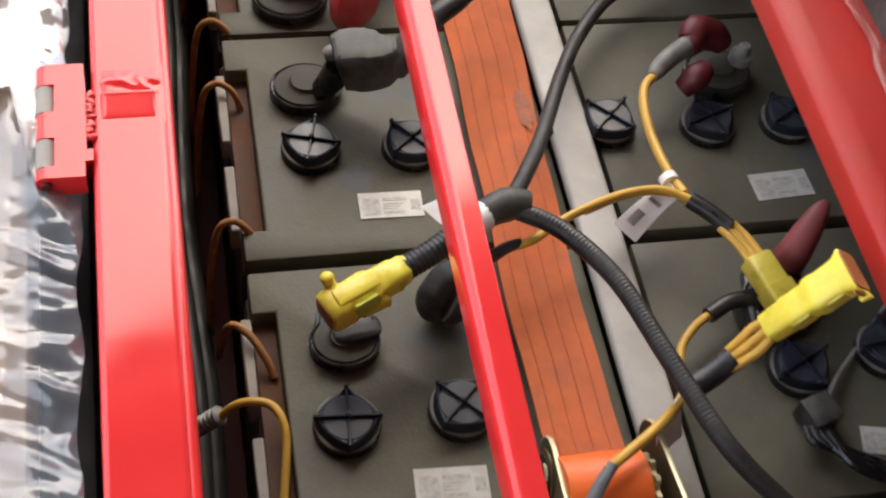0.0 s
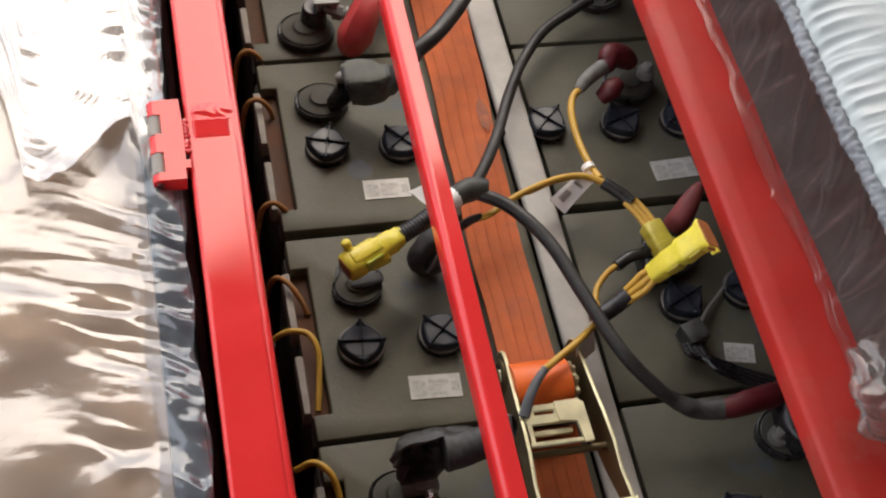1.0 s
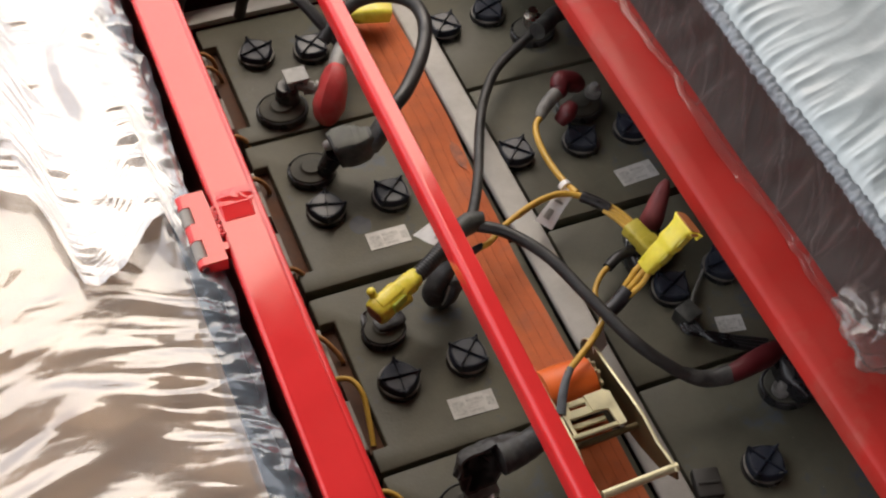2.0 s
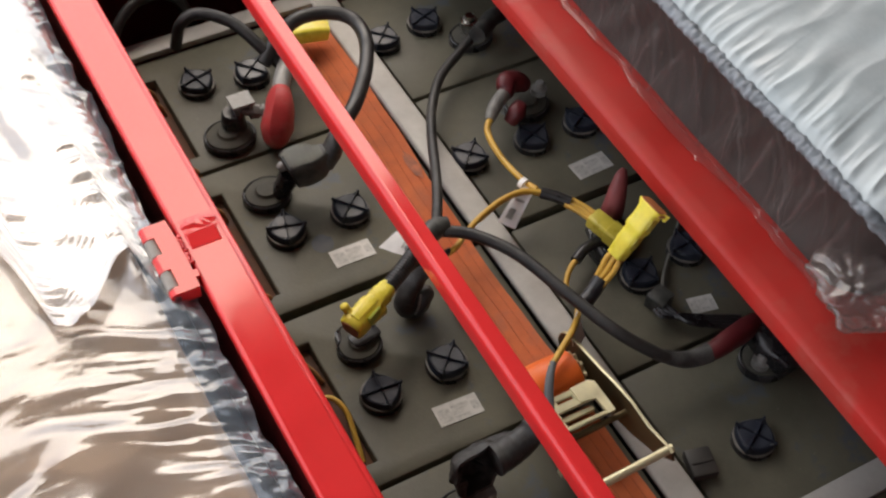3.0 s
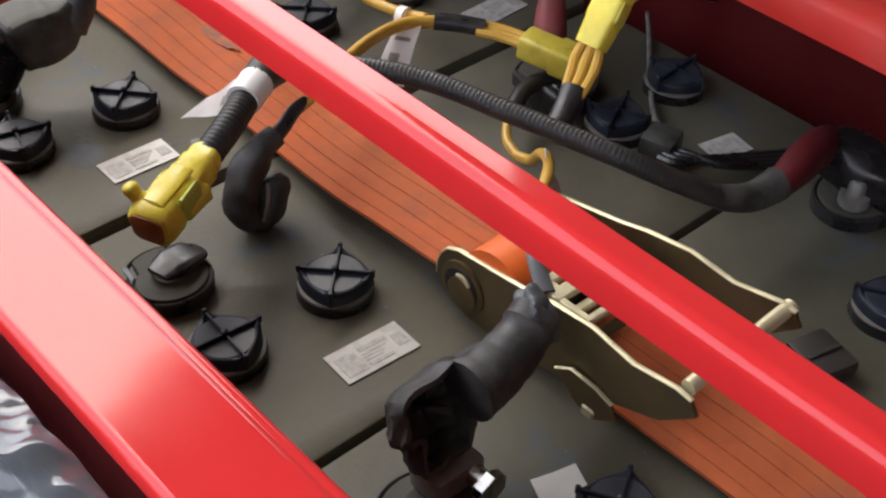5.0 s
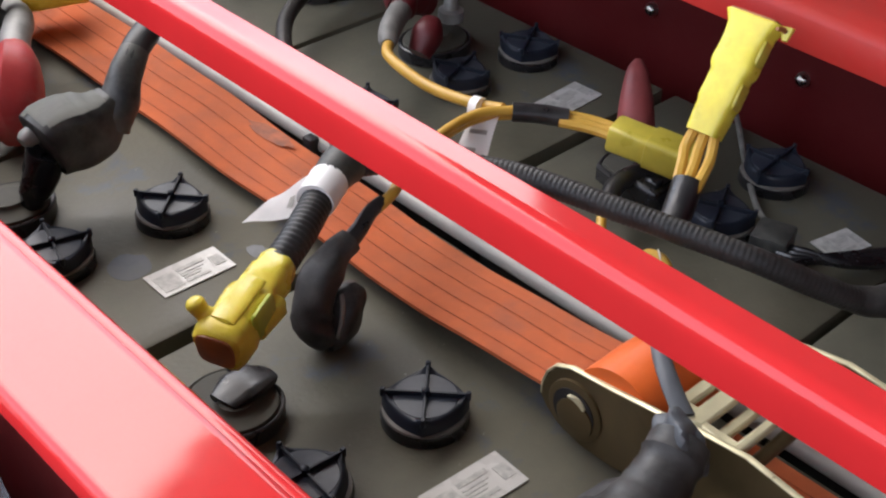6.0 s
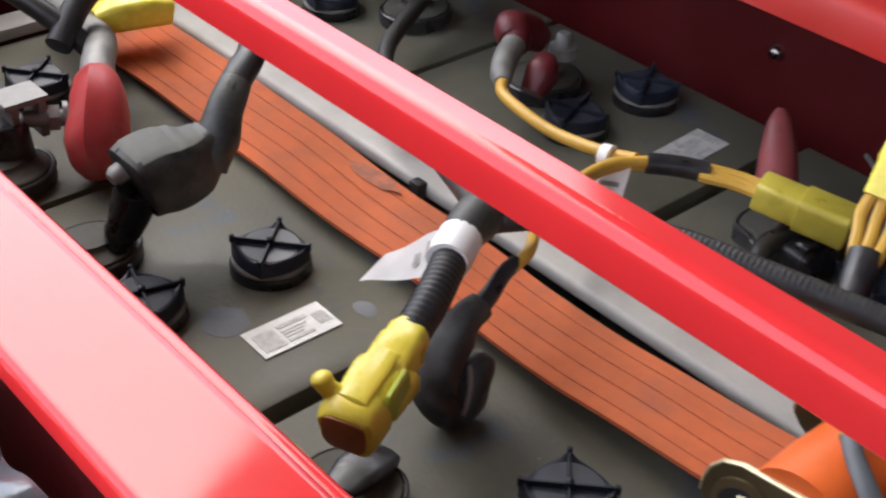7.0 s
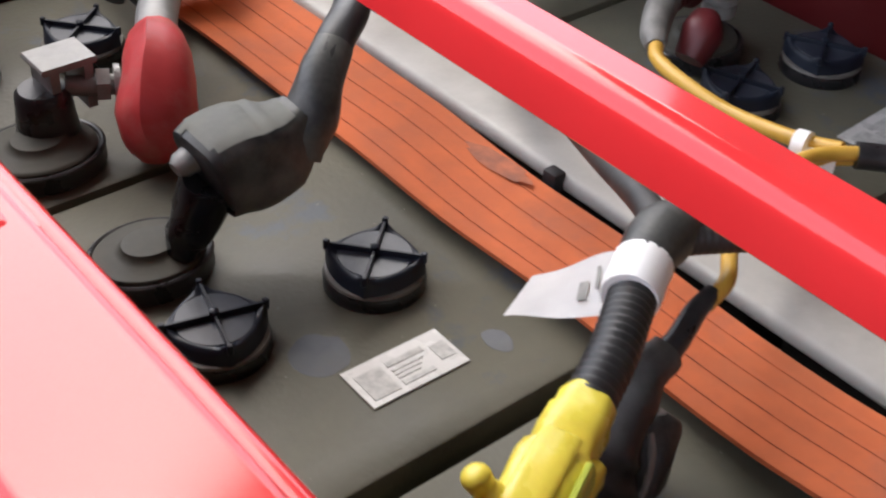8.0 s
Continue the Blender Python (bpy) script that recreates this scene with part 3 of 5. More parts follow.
def battery(x0, x1, y0, y1, caps, label, stickers=(), slot=0, terminal=()):
    """One battery: case, lid with a handle slot on one side (slot -1 left, 1 right), caps and terminal bases."""
    ob = thing("battery", ((x0 + x1) / 2, (y0 + y1) / 2, 0), label, "battery", "batteries in the well")
    bm = B()
    box(bm, (x0 + 0.004, y0 + 0.003, 0.0), (x1 - 0.004, y1 - 0.003, 0.222), 0.003, 2)
    part("case", bm, M_BODY, ob)
    bm = B()
    if slot:
        s0, s1 = y0 + 0.020, y1 - 0.026
        e = x0 if slot < 0 else x1
        o = 1 if slot < 0 else -1
        xi = e + o * 0.019
        c = [(e + o * 0.006, y0), (x1 if slot < 0 else x0, y0), (x1 if slot < 0 else x0, y1), (e + o * 0.006, y1), (e + o * 0.006, s1), (xi, s1), (xi, s0), (e + o * 0.006, s0)]
        plate(bm, c, "z", 0.223, 0.017)
    else:
        plate(bm, [(x0, y0), (x1, y0), (x1, y1), (x0, y1)], "z", 0.223, 0.017)
    bmesh.ops.recalc_face_normals(bm, faces=bm.faces[:])
    es = [e for e in bm.edges if len(e.link_faces) == 2 and e.calc_face_angle(0) > 0.5]
    bmesh.ops.bevel(bm, geom=es, offset=0.0016, segments=2, affect="EDGES", profile=0.5)
    part("lid", bm, M_CASE, ob)
    if slot:
        bm = B()
        a, b = sorted((e + o * 0.0065, xi - o * 0.0005))
        box(bm, (a, s0 + 0.0005, 0.2222), (b, s1 - 0.0005, 0.2300))
        part("slot", bm, M_SLOT, ob, "rust-brown handle slot along the edge")
        bm = B()
        a, b = sorted((e, e + o * 0.0055))
        box(bm, (a, s0 + 0.002, 0.2215), (b, s0 + (s1 - s0) * 0.40, 0.2385), 0.0008, 1)
        box(bm, (a, s0 + (s1 - s0) * 0.55, 0.2215), (b, s1 - 0.002, 0.2385), 0.0008, 1)
        part("lip", bm, M_LIP, ob, "dusty pale outer lip of the handle slot")
    for x, y, turn in caps:
        vent_cap(ob, x, y, turn)
    for st in stickers:
        sticker(ob, *st)
    for x, y, k in terminal:
        bm = B()
        lathe(bm, [(r * k, z) for r, z in ((0.0212, 0.0), (0.0220, 0.0010), (0.0218, 0.0058), (0.0222, 0.0066), (0.0220, 0.0076), (0.0212, 0.0081), (0.0204, 0.0078), (0.0201, 0.0066), (0.0190, 0.0064), (0.0040, 0.0064))], (x, y, TOP), 48)
        t = part("terminal_base", bm, M_BASE, ob, "round black grooved terminal collar")
        bm = B()
        lathe(bm, [(r * k, z) for r, z in ((0.0194, 0.0060), (0.0195, 0.0080), (0.0190, 0.0087), (0.0178, 0.0090), (0.0120, 0.0096), (0.0100, 0.0106), (0.0092, 0.0122), (0.0030, 0.0126))], (x, y, TOP), 48)
        sk = part("skirt", bm, M_SKIRT, t, "dusty rubber skirt of the terminal")
        for o in (t, sk):
            for v in o.data.vertices:
                v.co.y = y + (v.co.y - y) * 0.86 if abs(v.co.y - y) < 0.04 else v.co.y * 0.86
    return ob


LX0, LX1, RX0, RX1 = -0.0440, 0.1480, 0.1790, 0.3340
ROWS_Y = ((-0.2440, -0.0655), (-0.0615, 0.1045), (0.1125, 0.2790), (0.2830, 0.4360))
LAB = "dark grey lead-acid battery with dusty plastic lid and black caps"
battery(LX0, LX1, *ROWS_Y[0], [(0.0615, -0.163, 30)], LAB, slot=-1, terminal=[(0.010, -0.111, 0.98)])
battery(LX0, LX1, *ROWS_Y[1], [(0.001, 0.0, 86), (0.060, 0.002, 44)], LAB, [(0.0318, -0.0403, 0.0688, -0.0217, -3)], slot=-1, terminal=[(0.008, 0.053, 0.84)])
third = battery(LX0, LX1, *ROWS_Y[2], [(0.004, 0.180, 75), (0.0625, 0.177, 41)], LAB, [(0.0285, 0.1345, 0.0648, 0.1525, -1)], slot=-1, terminal=[(0.0085, 0.2310, 0.98)])
battery(LX0, LX1, *ROWS_Y[3], [(0.004, 0.377, 15), (0.055, 0.368, 40)], LAB, slot=-1, terminal=[(0.007, 0.308, 1.08)])
battery(RX0, RX1, *ROWS_Y[0], [(0.236, -0.165, 30)], LAB, terminal=[(0.292, -0.104, 1.05)])
battery(RX0, RX1, *ROWS_Y[1], [(0.247, 0.006, 25), (0.300, 0.012, 5)], LAB, [(0.270, -0.042, 0.293, -0.026, -12)], terminal=[(0.252, 0.055, 1)])
battery(RX0, RX1, *ROWS_Y[2], [(0.185, 0.185, 45), (0.248, 0.180, 20), (0.300, 0.179, 30)], LAB, [(0.265, 0.1285, 0.302, 0.148, 3)], terminal=[(0.268, 0.226, 1)])
battery(RX0, RX1, *ROWS_Y[3], [(0.186, 0.356, 45), (0.235, 0.362, 20)], LAB, terminal=[(0.268, 0.330, 1)])
for o in CAP:
    bpy.data.objects.remove(o)
def blot(x, y, rx, ry, seed):
    return [(x + rx * k * math.cos(a), y + ry * k * math.sin(a)) for a, k in ((2 * math.pi * n / 18, 1.0 + 0.22 * noise.noise((n * 0.7, seed, 0.0))) for n in range(18))]


for x, y, rx, ry, seed in ((0.0290, 0.1640, 0.0095, 0.0100, 1.0), (0.0780, 0.1365, 0.0042, 0.0060, 5.0)):
    part("glue_stain", plate(B(), blot(x, y, rx, ry, seed), "z", TOP - 0.0004, 0.0005), M_STAIN, third, "dark blue-grey glue stain of a lost sticker")

# loose sticker scrap on the near battery
sc = part("paper_scrap", plate(B(), [(0.0465, -0.134), (0.056, -0.1415), (0.066, -0.139), (0.070, -0.129), (0.060, -0.1265), (0.051, -0.1235)], "z", 0.2425, 0.0008), M_TAG)
tagged(sc, "torn white paper scrap stuck on a battery", "paper")

# ---- cords along the left edge ----
def cord(pts, r, mat, label):
    ob = thing("handle_cord", pts[0], label, "cord", "cords at the battery edge")
    part("strand", tube(B(), pts, r, 10), mat, ob)
    return ob


for y in (0.395, 0.376, 0.286, 0.234, 0.132):
    cord([(-0.030, y - 0.004, 0.228), (-0.034, y, 0.240), (-0.043, y + 0.004, 0.2455), (-0.052, y + 0.001, 0.238), (-0.057, y - 0.012, 0.205), (-0.058, y - 0.02, 0.17)], 0.0021, M_ROPE, "thin brown cord loop over the battery edge")
cord([(-0.029, 0.044, 0.231), (-0.033, 0.052, 0.238), (-0.041, 0.064, 0.2440), (-0.050, 0.073, 0.238), (-0.056, 0.078, 0.20)], 0.0021, M_ROPE, "thin brown cord loop over the battery edge")
cord([(-0.062, 0.024, 0.225), (-0.052, 0.025, 0.2390), (-0.042, 0.024, 0.2440), (-0.032, 0.019, 0.2450), (-0.0275, 0.005, 0.2430), (-0.030, -0.016, 0.2370), (-0.033, -0.034, 0.231)], 0.0022, M_WIRE, "yellow-brown cord looped into the battery slot")
cord([(-0.055, -0.078, 0.235), (-0.043, -0.080, 0.2475), (-0.033, -0.090, 0.246), (-0.029, -0.105, 0.236), (-0.029, -0.130, 0.231)], 0.0023, M_WIRE, "yellow-brown cord looped into the battery slot")
sl = thing("wire_sleeve", (-0.068, 0.026, 0.215), "grey ribbed plastic sleeve beside the batteries", "sleeve")
part("sleeve", tube(B(), [(-0.088, 0.029, 0.205), (-0.074, 0.026, 0.216), (-0.058, 0.025, 0.232)], 0.0048, 12, 8, 0.0005, 0.003), M_LEAD, sl)
sl = thing("side_harness", (-0.072, 0.05, 0.15), "dark cable bundle in the gap beside the batteries", "cable")
for dx, dz, r in ((-0.006, 0.0, 0.0072), (0.007, 0.003, 0.0066), (0.001, 0.010, 0.0052)):
    part("cable", tube(B(), [(x + dx, y, z + dz) for x, y, z in ((-0.070, -0.28, 0.165), (-0.074, -0.1, 0.170), (-0.069, 0.05, 0.175), (-0.075, 0.2, 0.171), (-0.070, 0.35, 0.175), (-0.072, 0.48, 0.170))], r, 10), M_CONDUIT, sl)

# ---- orange ratchet strap ----
strap = thing("ratchet_strap", (0.12, 0.1, 0.2405), "orange ratchet strap with zinc buckle across the batteries", "strap")
def strap_edges(y):
    return (float(np.interp(y, [0.05, 0.154, 0.25], [0.0968, 0.0990, 0.1010])), float(np.interp(y, [0.0, 0.10, 0.16, 0.25, 0.33], [0.1365, 0.1385, 0.1410, 0.1460, 0.1480])))


def strap_z(y):
    return 0.2440 + 0.0120 * (0.43 - y) + 0.0120 * max(0.0, (0.05 - y) / 0.10) ** 1.4 + 0.0008 * math.sin(y * 21.0) + 0.0005 * math.sin(y * 47 + 1)


def webbing(name, ya, yb, zf, n=90, shift=0.0):
    bm = B()
    rows = []
    for j in range(n + 1):
        y = ya + (yb - ya) * j / n
        z = zf(y)
        wob = 0.0005 * math.sin(y * 60)
        x0, x1 = (e + shift for e in strap_edges(y))
        row = []
        for i in range(13):
            u = i / 12
            x = x0 + (x1 - x0) * u + wob
            zz = z + 0.0004 * math.cos(u * math.pi * 8) + 0.0009 * math.sin(u * 3.1) * math.sin(y * 33)
            row.append((x, y, zz))
        rows.append([bm.verts.new(p) for p in row] + [bm.verts.new((p[0], p[1], p[2] - 0.0018)) for p in reversed(row)])
    m = len(rows[0])
    for a, b in zip(rows, rows[1:]):
        for k in range(m):
            bm.faces.new((a[k], a[(k + 1) % m], b[(k + 1) % m], b[k]))
    bm.faces.new(rows[0][::-1])
    bm.faces.new(rows[-1])
    w = part(name, bm, M_ORANGE, strap, "woven orange polyester webbing", 60)
    bm = B()
    for u in (0.17, 0.39, 0.61, 0.83):
        pts = []
        for j in range(n + 1):
            y = ya + (yb - ya) * j / n
            x0, x1 = (e + shift for e in strap_edges(y))
            pts.append((x0 + (x1 - x0) * u + 0.0005 * math.sin(y * 60), y, zf(y) + 0.0009 * math.sin(u * 3.1) * math.sin(y * 33)))
        sweep(bm, pts, [(0.00024, 0.0002)] * len(pts), 5)
    part("stitch_line", bm, M_STITCH, w, "dark woven lines along the strap")


webbing("webbing", -0.052, 0.43, strap_z)
# Darker orange patch with an uneven outline on the webbing.
bm = B()
PATCH_EDGE = [(0.1368 + 0.0050 * (1 + 0.3 * noise.noise((n * 0.8, 2.0, 0))) * math.cos(2 * math.pi * n / 20), 0.2045 + 0.0170 * (1 + 0.3 * noise.noise((n * 0.9, 7.0, 0))) * math.sin(2 * math.pi * n / 20)) for n in range(20)]
mid = bm.verts.new((0.1368, 0.2045, strap_z(0.2045) + 0.0012))
rim = [bm.verts.new((x, y, strap_z(y) + 0.0012)) for x, y in PATCH_EDGE]
for n in range(20):
    bm.faces.new((mid, rim[n], rim[(n + 1) % 20]))
part("dark_patch", bm, M_WEBDARK, strap, "dark patch on the webbing")
webbing("webbing", -0.30, -0.075, lambda y: 0.2440 + 0.0010 * math.sin(y * 30), 50, 0.0050)
# roll of webbing round the drum
bm = B()
prof = []
for k in range(60):
    a = 2 * math.pi * k / 24
    r = 0.0194 - 0.0012 * k / 24
    prof.append((-0.0555 + r * math.cos(a), 0.2660 + r * math.sin(a) * 0.95))
for x0, x1 in ((0.0955, 0.1355),):
    a = [bm.verts.new((x0, y, z)) for y, z in prof[:24]]
    b = [bm.verts.new(((x0 + x1) / 2, -0.0555 + (y + 0.0555) * 1.03, 0.2660 + (z - 0.2660) * 1.03)) for y, z in prof[:24]]
    c = [bm.verts.new((x1, y, z)) for y, z in prof[:24]]
    for p, q in ((a, b), (b, c)):
        for k in range(24):
            bm.faces.new((p[k], p[(k + 1) % 24], q[(k + 1) % 24], q[k]))
    bm.faces.new(a[::-1])
    bm.faces.new(c)
part("strap_roll", bm, M_ROLL, strap, "tight bright orange roll of strap on the drum")


def side_plate(x, thick, mat, lift=0.0, skew=0.0):
    top = [(-0.0205, 0.2515), (-0.0205, 0.2580), (-0.0225, 0.2640), (-0.0265, 0.2695), (-0.0340, 0.2735), (-0.0550, 0.2775), (-0.0760, 0.2820), (-0.0900, 0.2860), (-0.1120, 0.2900), (-0.1340, 0.2885), (-0.1550, 0.2935), (-0.1620, 0.2930)]
    low = [(-0.1655, 0.2880), (-0.1500, 0.2730), (-0.1200, 0.2590), (-0.0950, 0.2515), (-0.0750, 0.2470), (-0.0550, 0.2428), (-0.0420, 0.2418), (-0.0300, 0.2440), (-0.0235, 0.2480)]
    low = [(y, z + lift) for y, z in low]
    bm = B()
    top = [(y, z + lift) for y, z in top]
    plate(bm, top + low, "x", x, thick)
    for v in bm.verts:
        v.co.x += skew * (v.co.y + 0.03)
    p = part("side_plate", bm, mat, strap, "zinc-plated steel side plate, colour darkened for shade")
    # Pale strip along the top edge paints its highlight.
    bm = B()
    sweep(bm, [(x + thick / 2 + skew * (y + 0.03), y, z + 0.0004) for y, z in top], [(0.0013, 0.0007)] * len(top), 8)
    part("edge", bm, M_ZINCW, p, "pale strip painted as a highlight on the plate edge")
    return p


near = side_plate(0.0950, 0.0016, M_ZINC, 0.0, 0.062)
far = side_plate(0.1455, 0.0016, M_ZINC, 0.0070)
for x, s in ((0.0945, -1), (0.1471, 1)):
    pl = near if s < 0 else far
    dy, dz = -0.0390, 0.2575
    bm = B()
    sweep(bm, [(x + s * 0.0002, dy, dz), (x + s * 0.0016, dy, dz), (x + s * 0.0020, dy, dz)], [(0.0128, 0.0128), (0.0128, 0.0128), (0.0118, 0.0118)], 28)
    drum = part("drum_end", bm, M_ZINC, pl, "round drum end")
    # Raised black disc stands for the shade in the drum's slot.
    bm = B()
    sweep(bm, [(x + s * 0.0016, dy, dz), (x + s * 0.0024, dy, dz)], [(0.0098, 0.0098)] * 2, 28)
    part("drum_shade", bm, M_DARK, pl, "black disc for the shade in the drum slot")
    bm = B()
    sweep(bm, [(x + s * 0.0018, dy - 0.0012, dz - 0.0020), (x + s * 0.0030, dy - 0.0012, dz - 0.0020), (x + s * 0.0034, dy - 0.0012, dz - 0.0020)], [(0.0086, 0.0078), (0.0086, 0.0078), (0.0074, 0.0066)], 26)
    part("drum_key", bm, M_ZINC, pl, "worn half of the slotted drum")
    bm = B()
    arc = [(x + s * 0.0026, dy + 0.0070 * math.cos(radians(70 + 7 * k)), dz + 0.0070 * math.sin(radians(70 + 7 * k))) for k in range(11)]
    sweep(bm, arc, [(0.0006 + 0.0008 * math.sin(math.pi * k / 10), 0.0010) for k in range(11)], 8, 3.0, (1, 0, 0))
    part("drum_edge", bm, M_ZINCW, pl, "pale arc along the drum slot")
bm = B()
TAB = [(-0.0990, 0.2600), (-0.1070, 0.2655), (-0.1200, 0.2650), (-0.1285, 0.2625), (-0.1310, 0.2560), (-0.1220, 0.2495), (-0.1120, 0.2505)]
plate(bm, TAB, "x", 0.0872, 0.0012)
tab = part("release_tab", bm, M_ZINC, strap, "small zinc release plate under the handle")
bm = B()
sweep(bm, [(0.0878, y, z + 0.0003) for y, z in TAB[:4]], [(0.0010, 0.0006)] * 4, 8)
box(bm, (0.0862, -0.1215, 0.2485), (0.0900, -0.1150, 0.2535), 0.0008, 1)
part("edge", bm, M_ZINCW, tab, "bright bent edge of the release plate")
# toothed wheels beside the roll
for x in (0.1375,):
    bm = B()
    pts = []
    for k in range(44):
        a = 2 * math.pi * k / 44
        r = 0.0185 if k % 4 < 2 else 0.0150
        pts.append((-0.0550 + r * math.cos(a) * 0.9, 0.2640 + r * math.sin(a)))
    plate(bm, pts, "x", x, 0.0025)
    part("ratchet_wheel", bm, M_ZINCW, strap, "toothed zinc ratchet wheel")
# pawl bracket with a slot and a window
for lo, hi in (((0.0966, -0.0860), (0.1015, -0.0785)), ((0.1150, -0.0860), (0.1330, -0.0785)), ((0.0945, -0.1070), (0.0980, -0.0860))):
    bm = B()
    box(bm, (lo[0], lo[1], 0.2838), (hi[0], hi[1], 0.2865), 0.0006, 1)
    part("pawl_web", bm, M_ZINCW, strap, "pale zinc web between the buckle bars")
for y, hw, x1, dz in ((-0.0795, 0.0025, 0.1330, 0), (-0.0880, 0.0035, 0.1270, 0), (-0.0960, 0.0022, 0.1260, -0.004), (-0.1055, 0.0018, 0.1340, 0)):
    bm = B()
    box(bm, (0.0945 + 0.05 * (y + 0.08), y - hw, 0.2835 + dz), (x1, y + hw, 0.2868 + dz), 0.0008, 1)
    part("pawl_bar", bm, M_ZINCW, strap, "pale zinc cross bar of the buckle")
bm = B()
plate(bm, [(0.1160, -0.0768), (0.1320, -0.0764), (0.1362, -0.0795), (0.1368, -0.1075), (0.1306, -0.1080), (0.1288, -0.0925), (0.1170, -0.0905)], "z", 0.2852, 0.0028)
part("pawl_plate", bm, M_ZINCW, strap, "bent zinc plate joining the buckle bars")
bm = B()
rod(bm, (0.0905, -0.1575, 0.2945), (0.1495, -0.1575, 0.2985), 0.0032, 14)
part("handle_rod", bm, M_ZINCW, strap, "pale steel cross rod of the handle")
bm = B()
rod(bm, (0.0950, -0.110, 0.2790), (0.1460, -0.110, 0.2810), 0.0026, 12)
part("spring_rod", bm, M_ZINC, strap)

# ---- black boot and cable on the second battery ----
boot = thing("cable_boot", (0.04, 0.222, 0.252), "dusty black rubber terminal boot on a battery post", "terminal boot")
bm = B()
sweep(bm, spline([(0.0240, 0.2195, 0.2790), (0.0265, 0.2195, 0.2797), (0.0340, 0.2190, 0.2805), (0.0430, 0.2180, 0.2805), (0.0520, 0.2170, 0.2835), (0.0605, 0.2165, 0.2895)], 4),
      [(a, b) for a, b in zip(np.interp(np.linspace(0, 1, 21), [0, .10, .2, .5, .74, .88, 1], [.0112, .0132, .0142, .0152, .0138, .0095, .0072]), np.interp(np.linspace(0, 1, 21), [0, .10, .2, .5, .74, .88, 1], [.0108, .0132, .0142, .0152, .0142, .0100, .0072]))], 24, 4.4)
for v in bm.verts:
    v.co += 0.0008 * noise.noise(v.co * 80) * Vector((0, 0.4, 1))
bmesh.ops.recalc_face_normals(bm, faces=bm.faces[:])
# Upward faces copied in paler dust, putting top light into the colour.
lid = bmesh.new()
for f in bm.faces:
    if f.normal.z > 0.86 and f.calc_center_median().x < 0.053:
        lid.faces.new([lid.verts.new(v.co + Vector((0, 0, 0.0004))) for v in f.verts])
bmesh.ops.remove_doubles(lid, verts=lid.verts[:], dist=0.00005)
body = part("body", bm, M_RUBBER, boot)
part("top_panel", lid, M_PALETOP, body, "flat top of the boot, dusty and painted paler as if lit")
bm = B()
sweep(bm, [(0.0165, 0.2225, 0.2815), (0.0185, 0.2227, 0.2822), (0.0215, 0.2230, 0.2830), (0.0250, 0.2230, 0.2835)], [(0.0030, 0.0026), (0.0046, 0.0040), (0.0050, 0.0044), (0.0050, 0.0044)], 12)
part("lug", bm, M_LEAD, boot, "dull bolt end of the cable lug")
bm = B()
sweep(bm, spline([(0.0140, 0.2265, 0.2495), (0.0180, 0.2245, 0.2530), (0.0205, 0.2222, 0.2590), (0.0235, 0.2210, 0.2670), (0.0262, 0.2200, 0.2750)], 4), [(a, b) for a, b in zip(np.interp(np.linspace(0, 1, 17), [0, .1, .5, 1], [.0060, .0088, .0086, .0090]), np.interp(np.linspace(0, 1, 17), [0, .1, .5, 1], [.0030, .0050, .0078, .0090]))], 18, 3.2)
part("clamp", lumpy(bm, 0.0010, 120), M_BLACK, boot)
cab = thing("battery_cable", (0.07, 0.21, 0.29), "thick black cable curving from the boot under the red rail", "cable")
part("sheath", tube(B(), [(0.0605, 0.2150, 0.2830), (0.0680, 0.2180, 0.2960), (0.0790, 0.2260, 0.3040), (0.0990, 0.2430, 0.3050), (0.1270, 0.2790, 0.3020), (0.1455, 0.3150, 0.3010), (0.1470, 0.3450, 0.3010), (0.1300, 0.3620, 0.3010), (0.1030, 0.3670, 0.3000), (0.0800, 0.3620, 0.2900), (0.0600, 0.3500, 0.2760)], 0.0066, 14), M_CONDUIT, cab)
part("sleeve", lumpy(sweep(B(), spline([(0.0560, 0.2160, 0.2790), (0.0625, 0.2160, 0.2880), (0.0690, 0.2190, 0.2975), (0.0790, 0.2260, 0.3040)], 4), [(a, a) for a in np.interp(np.linspace(0, 1, 13), [0, .3, .6, 1], [.0105, .0098, .0080, .0069])], 16), 0.0008, 110), M_RUBBER, cab, "taped dusty sleeve between boot and cable")
cab = thing("battery_cable", (0.03, 0.42, 0.27), "black cable arching behind the far battery", "cable")
part("sheath", tube(B(), [(0.0760, 0.3480, 0.270), (0.0640, 0.3600, 0.2850), (0.0480, 0.3900, 0.2980), (0.0250, 0.4120, 0.3000), (0.0080, 0.4160, 0.2900), (0.0020, 0.4200, 0.262)], 0.0055, 12), M_CONDUIT, cab)
cab = thing("battery_cable", (-0.03, 0.47, 0.25), "black cable arching beyond the pale far bar", "cable")
part("sheath", tube(B(), [(-0.056, 0.440, 0.235), (-0.045, 0.455, 0.263), (-0.020, 0.470, 0.280), (0.010, 0.475, 0.280), (0.030, 0.470, 0.262), (0.040, 0.465, 0.20)], 0.0055, 12), M_CONDUIT, cab)

